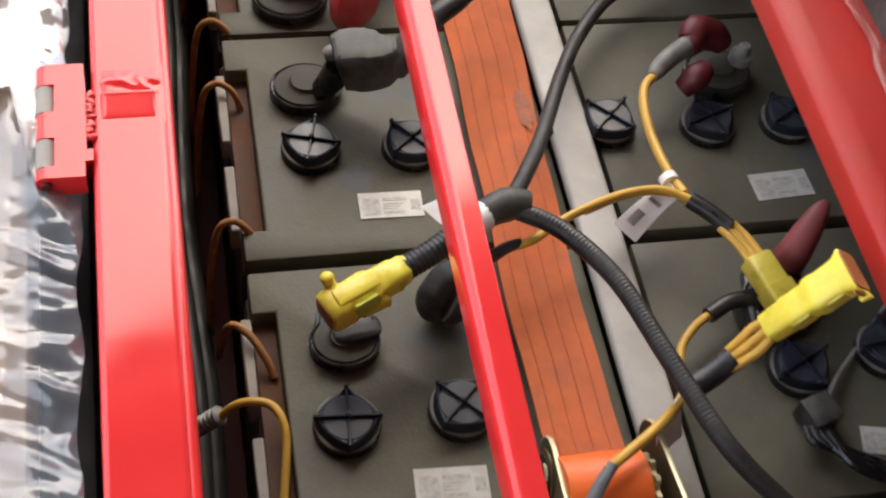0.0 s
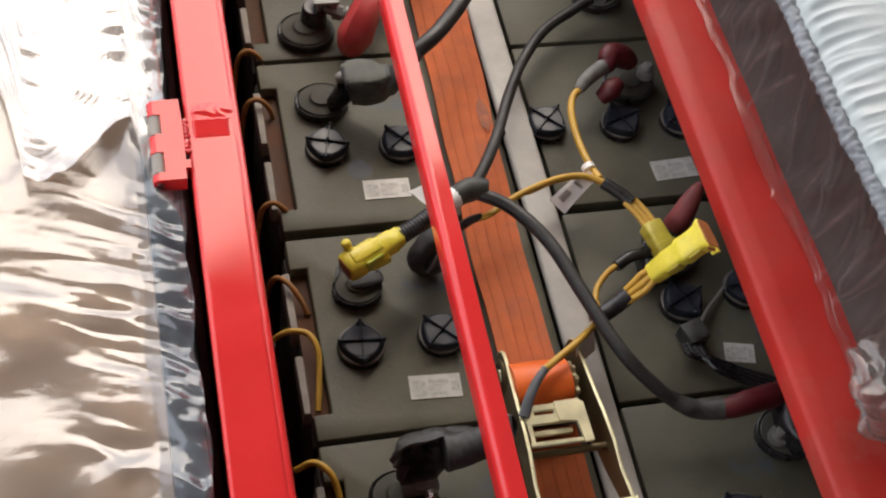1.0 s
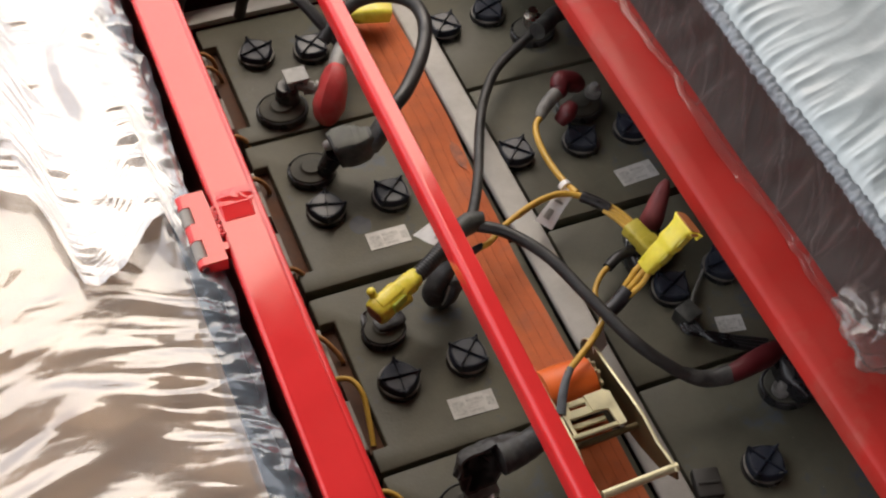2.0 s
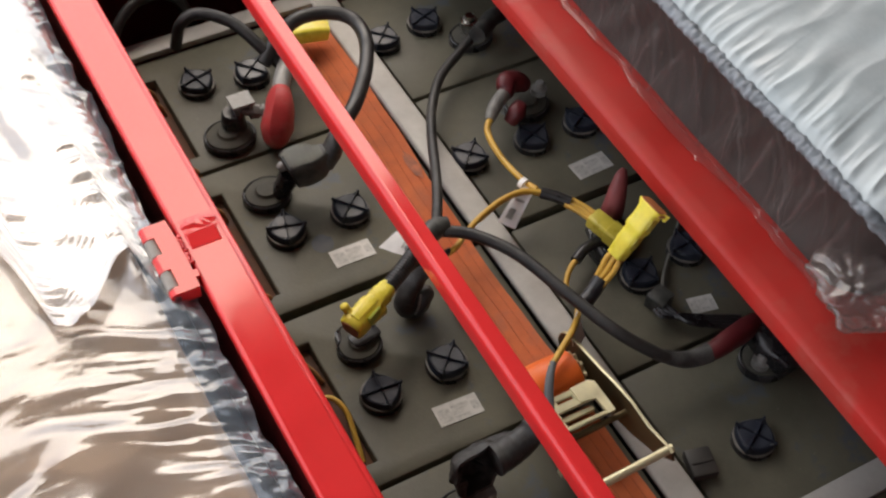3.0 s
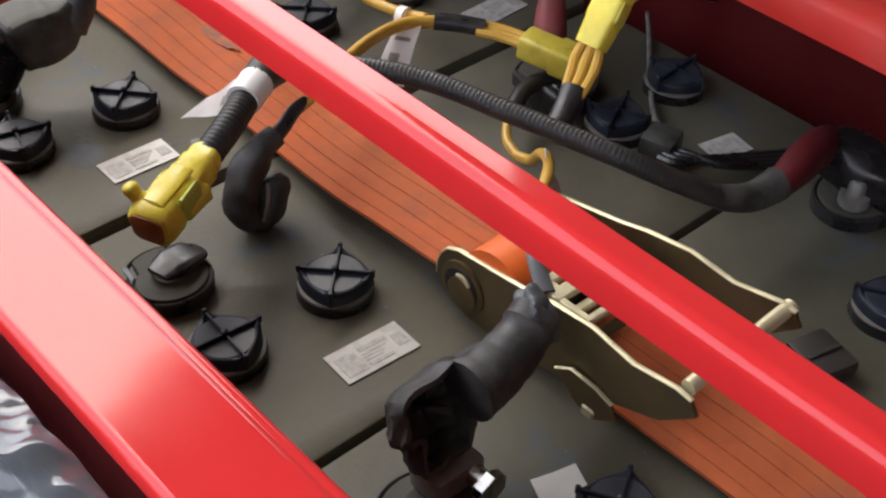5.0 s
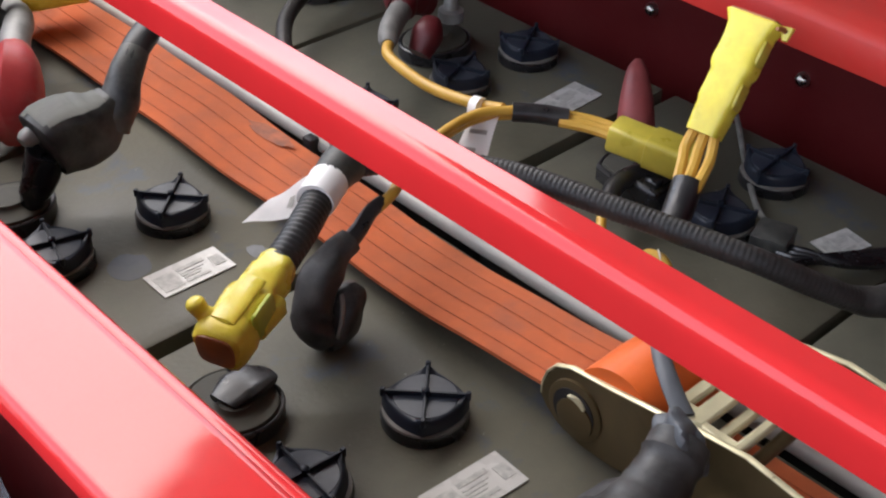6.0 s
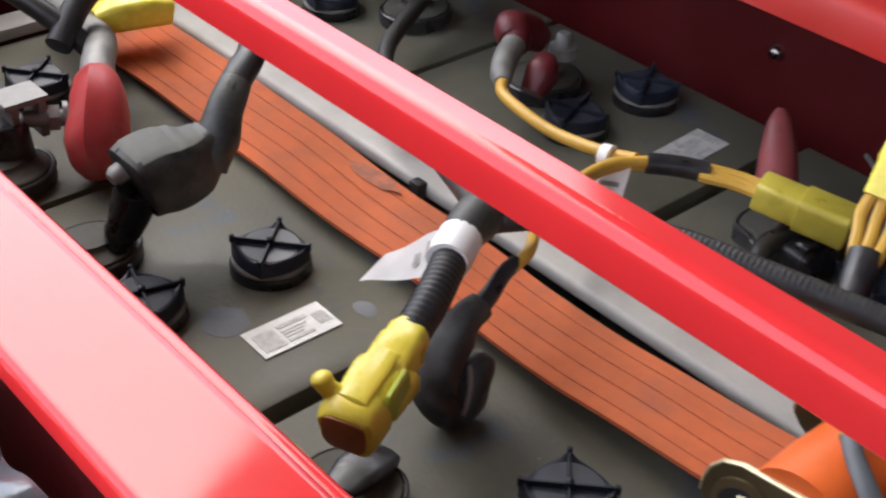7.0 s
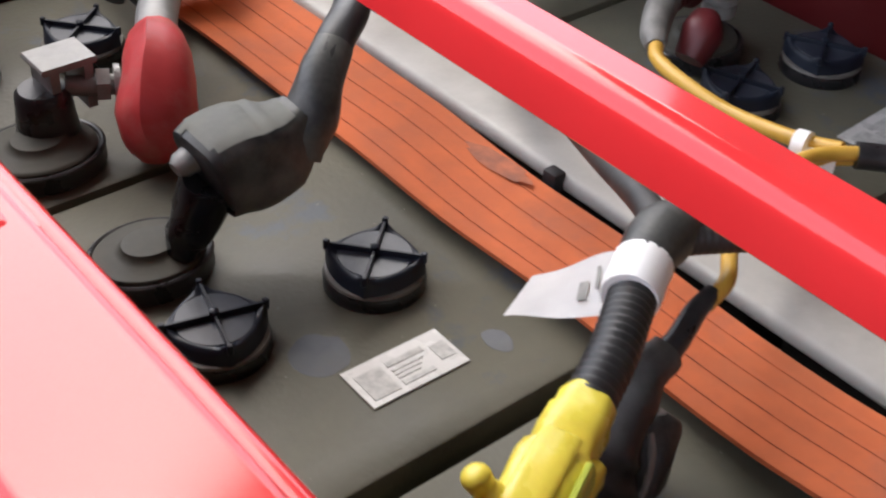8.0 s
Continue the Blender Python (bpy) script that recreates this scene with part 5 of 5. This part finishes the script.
# thin yellow-black wire to the plug, and the tail over the strap roll
w = thing("yellow_tail_wire", (0.14, -0.03, 0.28), "yellow wire with white tag lying over the orange roll", "wire")
part("wire", tube(B(), [(0.1780, 0.0140, 0.2560), (0.1770, 0.0040, 0.2600), (0.1700, -0.0080, 0.2740), (0.1550, -0.0260, 0.2870), (0.1380, -0.0400, 0.2930), (0.1200, -0.0515, 0.2935), (0.1120, -0.0565, 0.2925)], 0.0026, 10), M_WIRE, w)
bm = B()
sweep(bm, spline([(0.1150, -0.0545, 0.2930), (0.1070, -0.0630, 0.2920), (0.1005, -0.0720, 0.2905), (0.0965, -0.0790, 0.2885), (0.0935, -0.0850, 0.2870)], 4), [(a, b) for a, b in zip(np.interp(np.linspace(0, 1, 17), [0, .3, 1], [.0028, .0034, .0038]), np.interp(np.linspace(0, 1, 17), [0, .3, 1], [.0028, .0024, .0014]))], 12)
part("tip", bm, M_GREYTIP, w, "flattened grey sleeve on the wire end")
bm = B()
def flag3(u, v):
    a, b = Vector((0.1600, -0.0190, 0.2880)), Vector((0.1420, -0.0370, 0.2915))
    c, d = Vector((0.1640, -0.0300, 0.2640)), Vector((0.1480, -0.0400, 0.2630))
    return a.lerp(b, v).lerp(c.lerp(d, v), u)
sheet(bm, 6, 6, flag3)
bmesh.ops.recalc_face_normals(bm, faces=bm.faces[:])
bmesh.ops.solidify(bm, geom=bm.faces[:], thickness=0.0005)
part("tag", bm, M_TAG, w, "white paper tag")
w = thing("sensor_wire", (0.18, 0.03, 0.25), "thin yellow and black taped wire on the batteries", "wire")
part("wire", tube(B(), [(0.1780, 0.0140, 0.2560), (0.1830, 0.0260, 0.2560), (0.1930, 0.0360, 0.2580), (0.2040, 0.0420, 0.2600)], 0.0024, 10), M_WIRE, w)
part("sleeve", tube(B(), [(0.2010, 0.0405, 0.2595), (0.2150, 0.0470, 0.2610), (0.2300, 0.0480, 0.2600), (0.2420, 0.0430, 0.2580)], 0.0046, 12), M_TAPE, w)

# red boots of the right batteries
def red_boot(pts, radii, mat, label, bolt_at=None):
    ob = thing("cable_boot", pts[0], label, "terminal boot")
    line = spline(pts, 5)
    sweep_bm = sweep(B(), line, [(a, a) for a in np.interp(np.linspace(0, 1, len(line)), np.linspace(0, 1, len(radii)), radii)], 16, 2.4)
    part("body", sweep_bm, mat, ob)
    if bolt_at:
        bm = B()
        lathe(bm, [(0.0075, 0.0), (0.0075, 0.006), (0.0045, 0.007), (0.0042, 0.012), (0.0030, 0.0135)], bolt_at, 12)
        part("bolt", bm, M_LEAD, ob, "dull steel terminal bolt")
    return ob


red_boot([(0.2320, -0.0900, 0.2720), (0.2420, -0.0920, 0.2740), (0.2560, -0.0900, 0.2745), (0.2750, -0.0860, 0.2715), (0.2930, -0.0810, 0.2660)], [0.0064, 0.0072, 0.0085, 0.0090, 0.0075], M_DKRED, "dark red rubber boot at the end of the conduit", (0.2815, -0.1085, 0.2500))
cov = thing("terminal_cover", (0.295, -0.11, 0.2405), "bulky black rubber terminal cover under the red flange", "cover")
bm = B()
sweep(bm, spline([(0.2960, -0.0760, 0.2600), (0.2945, -0.0860, 0.2620), (0.2940, -0.1000, 0.2610), (0.2970, -0.1140, 0.2585), (0.3020, -0.1260, 0.2540)], 4), [(a, a * 0.85) for a in np.interp(np.linspace(0, 1, 17), [0, .2, .6, .9, 1], [.0070, .0125, .0150, .0115, .0050])], 20, 2.6)
part("hood", lumpy(bm, 0.0022, 90), M_BLACK, cov)
red_boot([(0.2600, 0.0740, 0.2540), (0.2630, 0.0760, 0.2620), (0.2690, 0.0820, 0.2720), (0.2750, 0.0880, 0.2810), (0.2790, 0.0910, 0.2850)], [0.0098, 0.0094, 0.0080, 0.0055, 0.0022], M_PINKBOOT, "dusty pink-red rubber boot between two batteries")
red_boot([(0.2370, 0.2200, 0.2770), (0.2410, 0.2230, 0.2775), (0.2450, 0.2300, 0.2800), (0.2580, 0.2310, 0.2740), (0.2660, 0.2300, 0.2680)], [0.0060, 0.0080, 0.0092, 0.0095, 0.0070], M_DKRED, "dark red rubber boot over a battery post", (0.280, 0.2260, 0.2560))
red_boot([(0.2330, 0.2010, 0.2600), (0.2410, 0.2030, 0.2680), (0.2480, 0.2080, 0.2700)], [0.0060, 0.0085, 0.0060], M_DKRED, "small dark red rubber sleeve")

cov = thing("terminal_cover", (0.236, 0.044, 0.2405), "black plastic terminal cover under the yellow connector", "cover")
bm = B()
box(bm, (0.2230, 0.0300, 0.2408), (0.2500, 0.0560, 0.2610), 0.004, 3)
part("hood", bm, M_BLACK, cov)
bm = B()
box(bm, (0.2260, 0.0330, 0.2600), (0.2470, 0.0400, 0.2640), 0.001, 1)
part("rib", bm, M_BLACK, cov)

cov = thing("terminal_cover", (0.188, -0.158, 0.2405), "low square black plastic terminal cover beside the pale bar", "cover")
turned = Matrix.Translation((0.188, -0.158, 0)) @ pose(0, 0, 0, 0, 0, -14)
bm = B()
box(bm, (-0.0105, -0.0120, 0.2408), (0.0105, 0.0120, 0.2500), 0.0022, 2, turned)
part("hood", bm, M_BODY, cov)
bm = B()
box(bm, (-0.0085, -0.0020, 0.2498), (0.0085, 0.0000, 0.2512), 0.0004, 1, turned)
part("rib", bm, M_BODY, cov)

# small relay with looped black leads
rel = thing("relay_plug", (0.247, -0.02, 0.2405), "small black relay plug with looped leads on the battery", "relay")
bm = B()
box(bm, (0.2380, -0.0270, 0.2410), (0.2560, -0.0100, 0.2560), 0.0015, 2, Matrix.Translation((0.247, -0.0185, 0)) @ pose(0, 0, 0, 0, 0, 18) @ Matrix.Translation((-0.247, 0.0185, 0)))
part("housing", bm, M_RUBBER, rel)
for k, o in enumerate((-0.005, -0.0015, 0.002, 0.0055)):
    part("lead", tube(B(), [(0.2420 + o, -0.0260, 0.2500), (0.2430 + o, -0.0360, 0.2520), (0.2540, -0.0450 - o, 0.2490 + 0.001 * k), (0.2760, -0.0560 - o, 0.2470), (0.3000, -0.0660 - o, 0.2440)], 0.0023, 8), M_BLACK, rel)
part("thin_wire", tube(B(), [(0.2520, -0.0140, 0.2530), (0.2640, 0.0000, 0.2480), (0.2820, 0.0170, 0.2440), (0.3040, 0.0370, 0.2425), (0.3320, 0.0620, 0.2425), (0.3600, 0.0860, 0.2340)], 0.0015, 8), M_GREYTAPE, rel)

# cables of the far right battery
cab = thing("battery_cable", (0.27, 0.31, 0.25), "black cable end with clamp beside the red flange", "cable")
bm = B()
sweep(bm, spline([(0.2560, 0.3020, 0.2740), (0.2700, 0.3120, 0.2700), (0.2850, 0.3240, 0.2660), (0.3000, 0.3300, 0.2620)], 4), [(0.0085, 0.0080)] * 13, 14)
part("sleeve", bm, M_RUBBER, cab)
bm = B()
lathe(bm, [(0.0085, 0.0), (0.0085, 0.008), (0.0050, 0.009), (0.0046, 0.015)], (0.268, 0.335, 0.2530), 12)
part("bolt", bm, M_STEEL, cab)

# ---- left: cardboard under clear film ----
bm = B()
box(bm, (-1.10, -0.75, 0.318), (-0.1350, 1.40, 0.3560), 0.002, 2)
tagged(part("cardboard_sheet", bm, M_CARD), "brown cardboard sheet under clear plastic film", "cardboard")
# Black slab added under the cardboard to paint the gap's shade.
bm = B()
box(bm, (-1.10, -0.75, 0.24), (-0.1120, 1.40, 0.3150), 0.004, 2)
tagged(part("gap_shade_slab", bm, M_DARK), "black slab under the cardboard for the shaded gap beside the red rail", "mat")


def facets(seed, sx, sy, ty, tx, sharp):
    """A field of small tilted facets with soft creases, as in crumpled film."""
    cells = {}

    def cell(i, j):
        if (i, j) not in cells:
            r = random.Random(seed * 7919 + i * 131 + j * 17)
            cells[i, j] = ((i + r.uniform(0.05, 0.95)) * sx, (j + r.uniform(0.05, 0.95)) * sy, r.gauss(0, tx), r.gauss(0, ty))
        return cells[i, j]

    def height(x, y):
        ci, cj = math.floor(x / sx), math.floor(y / sy)
        tw = th = 0.0
        for i in (ci - 1, ci, ci + 1):
            for j in (cj - 1, cj, cj + 1):
                cx, cy, ax, ay = cell(i, j)
                dx, dy = x - cx, y - cy
                w = math.exp(-sharp * ((dx / sx) ** 2 + (dy / sy) ** 2))
                tw += w
                th += w * (ax * dx + ay * dy)
        return th / tw
    return height


FACE_BIG, FACE_MID, FACE_FINE = facets(1, 0.10, 0.080, 0.046, 0.05, 8), facets(2, 0.085, 0.025, 0.105, 0.045, 9), facets(3, 0.020, 0.0085, 0.09, 0.07, 7)


def film_left(u, v):
    # u runs from the rail edge outwards, v along the rail
    d = 0.60 * u ** 1.6
    y = -0.45 + 1.25 * v
    x = -0.1130 - 0.008 * noise.noise((y * 9, 2.0, 0)) - 0.004 * noise.noise((y * 31, 5.0, 0)) - d
    wx = 0.030 * noise.noise((x * 6, y * 6, 7)) + 0.010 * noise.noise((x * 18, y * 18, 3))
    wy = 0.030 * noise.noise((x * 6 + 9, y * 6, 2)) + 0.010 * noise.noise((x * 19, y * 17, 8))
    turn = 1.3 * noise.noise((x * 3.5, y * 4.5, 11.0))
    a, b = x + wx + turn * y, y + wy - turn * x + 0.22 * x
    mask = max(0.05, min(1.0, 0.42 + 3.2 * noise.noise((x * 7, y * 10, 5.5))))
    h = FACE_BIG(a, b) + mask * FACE_MID(a, b) + (0.10 + 0.42 * mask ** 2) * FACE_FINE(a, b)
    band = max(0.0, 1.0 - d / 0.045)
    h += band * (0.0042 * ridged(x * 30 + y * 12, y * 24 + 4 * wx, 6.0) + 0.0020 * ridged(x * 70, y * 52 - x * 20, 1.0))
    z = 0.3690 + h
    fall = max(0.0, 1.0 - d / 0.022)
    z -= 0.006 * fall ** 2
    return (x, y, max(z, 0.3200 if d < 0.022 else 0.3572))


def over_edge(x):
    """Where the doubled film ends, along the rail, at a place across it."""
    e = np.interp(-x, [0.115, 0.127, 0.134, 0.140, 0.150, 0.175, 0.195, 0.207, 0.215, 0.225, 0.28, 0.40, 0.72], [0.050, 0.056, 0.088, 0.122, 0.114, 0.082, 0.070, 0.076, 0.125, 0.165, 0.20, 0.25, 0.30])
    return float(e) + 0.006 * noise.noise((x * 40, 1.0, 2.0))


FOLD_BIG = facets(7, 0.085, 0.060, 0.040, 0.040, 7)
FOLD_MID = facets(9, 0.034, 0.040, 0.045, 0.06, 6)


def film_over(u, v):
    x = -0.1180 - 0.60 * u ** 1.5
    e = over_edge(x)
    y = e + (0.80 - e) * v ** 1.3
    wx = 0.030 * noise.noise((x * 7, y * 7, 17)) + 0.010 * noise.noise((x * 21, y * 19, 13))
    turn = 0.9 * noise.noise((x * 4, y * 4, 21.0))
    a, b = x + wx + turn * y, y + wx - turn * x
    fan = y * 60 + 2.5 * noise.noise((x * 11, y * 8, 3.0)) + x * 22
    h = FOLD_BIG(a, b) + 0.6 * FOLD_MID(a, b) + (0.0014 + 0.0020 * noise.noise((x * 13, y * 13, 9.0))) * ridged(fan, x * 9, 2.0) + 0.0007 * ridged(fan * 2.3, x * 24, 7.0)
    rim = math.exp(-(y - e) / 0.010)
    near = math.exp(-(-0.118 - x) / 0.012)
    return (x, y, max(0.3765 + h + 0.0030 * rim * (0.5 + ridged(x * 45, y * 20, 4.0)) - 0.010 * near, 0.3580))


film = thing("plastic_film", (-0.3, 0.17, 0.357), "crumpled clear plastic film over brown cardboard", "plastic film")
CUT = 0.15
bm = B()
sheet(bm, 120, 800, lambda u, v: film_left(CUT + (1 - CUT) * u, v))
part("sheet", bm, M_FILM, film, "", 180)
# Second layer; its white haze paints the sky's glare on the film.
bm = B()
sheet(bm, 100, 420, film_over)
part("doubled_sheet", bm, M_FILMOVER, film, "loose second layer of the film with a drooping edge, whitened for sky glare", 180)
bm = B()
sheet(bm, 22, 800, lambda u, v: film_left(CUT * u, v))
part("loose_edge", bm, M_FILMEDGE, film, "crinkled loose edge of the film, tinted blue for reflected sky", 180)

# ---- right: wrapped seat cushion ----
cush = thing("seat_cushion", (0.5, 0.3, 0.361), "plastic-wrapped seat cushion, pale blue quilted top and dark sides", "cushion")
Y0 = -0.148


def round_end(y):
    return max(0.0, 1.0 - max(0.0, (y - Y0) / 0.03)) ** 2


def cush_side(u, v):
    y = Y0 + 1.35 * v ** 1.15
    pl = ridged(y * 26 + 0.9 * u, 0.0, 3.0) * 0.0040 + ridged(y * 60 - 1.5 * u, u, 6.0) * 0.0026 + ridged(y * 120 + 2.0 * u, u, 8.0) * 0.0010 * u
    x = 0.3000 + 0.012 * u + pl * math.sin(u * math.pi) + 0.026 * round_end(y) + 0.004 * noise.noise((y * 8, 0, 1))
    z = 0.3606 + 0.0700 * u
    return (x, y, z)


bm = B()
sheet(bm, 12, 700, cush_side)
sheet(bm, 2, 24, lambda u, v: Vector(cush_side(v, 0.0)).lerp(Vector((0.80, Y0, 0.3606 + 0.070 * v)), u))
part("side", bm, M_VINYL, cush, "dark brown vinyl side with folds", 70)


def top_edge(y):
    return 0.3110 + 0.004 * noise.noise((y * 8, 0, 1)) + 0.026 * round_end(y)


def cush_top(u, v):
    y = Y0 + 0.004 + 1.35 * v ** 1.3
    d = 0.5 * u ** 1.7
    # folds start at the gathered edge, lean and die out at uneven lengths
    lean = y - 0.22 * d + 0.010 * noise.noise((y * 7, d * 16, 4.0))
    length = 0.022 + 0.020 * noise.noise((y * 31, 3.0, 1.0))
    fold = ridged(lean * 44, d * 5, 2.0) + 0.5 * ridged(lean * 96, d * 9, 6.0)
    gather = min(1.0, 0.3 + d / 0.008) * math.exp(-d / max(0.008, length))
    broad = ridged(lean * 17 + 0.8 * noise.noise((d * 20, y * 9, 2)), d * 4.0, 5.0)
    puff = 1.0 - math.exp(-d / 0.022)
    z = 0.4325 + 0.021 * puff + 0.0068 * gather * fold + 0.0024 * puff * broad + 0.0010 * puff * ridged(lean * 40, d * 14, 8.0) - 0.03 * round_end(y)
    return (top_edge(y) + d, y, z)


bm = B()
sheet(bm, 64, 1100, cush_top)
part("top_cover", bm, M_QUILT, cush, "pale blue quilted fabric gathered in folds at the edge", 180)


def ruffle(u, v):
    y = Y0 + 0.004 + 1.0 * v
    a = 2 * math.pi * u
    c, k = math.cos(a), math.sin(a)
    r = 0.0050 * (1 + 0.30 * ridged(y * 120, c * 1.2, k * 1.2) + 0.35 * noise.noise((y * 260, c * 1.5, k * 1.5)) + 0.25 * noise.noise((y * 40, c, 3.0)))
    return (top_edge(y) - 0.0008 + r * c, y, 0.4325 + r * k * 0.9 - 0.03 * round_end(y))


bm = B()
sheet(bm, 16, 1300, ruffle)
bmesh.ops.remove_doubles(bm, verts=bm.verts[:], dist=0.00003)
part("ruffle", bm, M_RUFFLE, cush, "tightly gathered grey-blue seam round the top", 180)


def cush_film(u, v):
    p = Vector(cush_side(min(1.0, u), v))
    y = p.y + 0.012 * u * noise.noise((p.y * 6, 3.0, 1.0))
    p.x -= 0.0055 + 0.0010 * ridged(y * 17 + 0.5 * u, 0.0, 12.0) + 0.0030 * max(0.0, 1 - 5.0 * abs(noise.noise((y * 30 + 1.2 * u, 0.5, 2.0))))
    p.z += 0.001
    return p


bm = B()
sheet(bm, 16, 500, cush_film)
part("wrap", bm, M_FILMTHIN, cush, "thin clear plastic wrap hanging in folds", 180)


def cush_skirt(u, v):
    p = Vector(cush_film(0.0, v))
    w = 0.007 + 0.005 * noise.noise((p.y * 9, 1.0, 4.0)) + 0.002 * noise.noise((p.y * 40, 2.0, 1.0))
    return (p.x - w * u, p.y, 0.3622 + 0.0012 * (1 - u) + 0.0008 * ridged(p.y * 22 + u, u * 2.0, 7.0))


bm = B()
sheet(bm, 6, 300, cush_skirt)
part("wrap_skirt", bm, M_FILMSKIRT, cush, "loose hem of the plastic wrap on the red steel", 180)

PLEAT_RND = random.Random(12)


def pleat(y, lean, width, length):
    """A doubled fold of the wrap, fanning out as it runs up the side."""
    phase = PLEAT_RND.uniform(0, 20)

    def at(u, v):
        h = 0.03 + (length - 0.03) * v
        yy = (y - Y0) + lean * v + width * (0.35 + 0.65 * v) * (u - 0.5) + 0.004 * noise.noise((v * 3, phase, 1.0))
        p = Vector(cush_film(h, max(0.0, yy / 1.35) ** (1 / 1.15)))
        p.x -= 0.0010 + 0.0018 * math.sin(u * math.pi) * (0.4 + 0.6 * v)
        return p
    b = B()
    sheet(b, 5, 18, at)
    part("pleat", b, M_PLEAT, cush, "", 180)


# bundles of narrow folds spread upwards from gathered points at the foot
foot = -0.105
while foot < 0.75:
    for k in range(PLEAT_RND.randint(2, 6)):
        pleat(foot + PLEAT_RND.uniform(-0.004, 0.004), PLEAT_RND.uniform(-0.030, 0.045), PLEAT_RND.choice((0.0012, 0.0018, 0.0025, 0.0055)), PLEAT_RND.uniform(0.55, 0.99))
    foot += PLEAT_RND.uniform(0.016, 0.040)

BAG_RND = random.Random(29)
BAG_PLANES = [(Vector((BAG_RND.gauss(0, 1), BAG_RND.gauss(0, 1), BAG_RND.gauss(0.2, 0.8))).normalized(), BAG_RND.uniform(0.70, 1.02)) for k in range(26)]


def bunch(u, v):
    # flat facets with sharp creases, then a few long folds
    a, b = u * 2 * math.pi, v * math.pi
    d = Vector((math.sin(b) * math.cos(a), math.sin(b) * math.sin(a), math.cos(b)))
    r = 1.25
    for n, c in BAG_PLANES:
        k = d.dot(n)
        if k > 0.05:
            r = min(r, c / k)
    r += 0.10 * ridged(d.x * 1.6 + 1, d.y * 2.2, d.z * 1.4) - 0.12 * max(0.0, 1 - 7.0 * abs(noise.noise((d.x * 1.7, d.y * 1.7 + 4, d.z * 1.7))))
    p = Vector((0.3085, -0.1490, 0.3790)) + Vector((d.x * 0.043, d.y * 0.035, d.z * 0.0215)) * r
    p.z = max(p.z, 0.3624)
    return p


bm = B()
sheet(bm, 90, 54, bunch)
bmesh.ops.remove_doubles(bm, verts=bm.verts[:], dist=0.00005)
part("wrap_corner", bm, M_FILMBAG, cush, "bunched corner of the plastic wrap", 180)
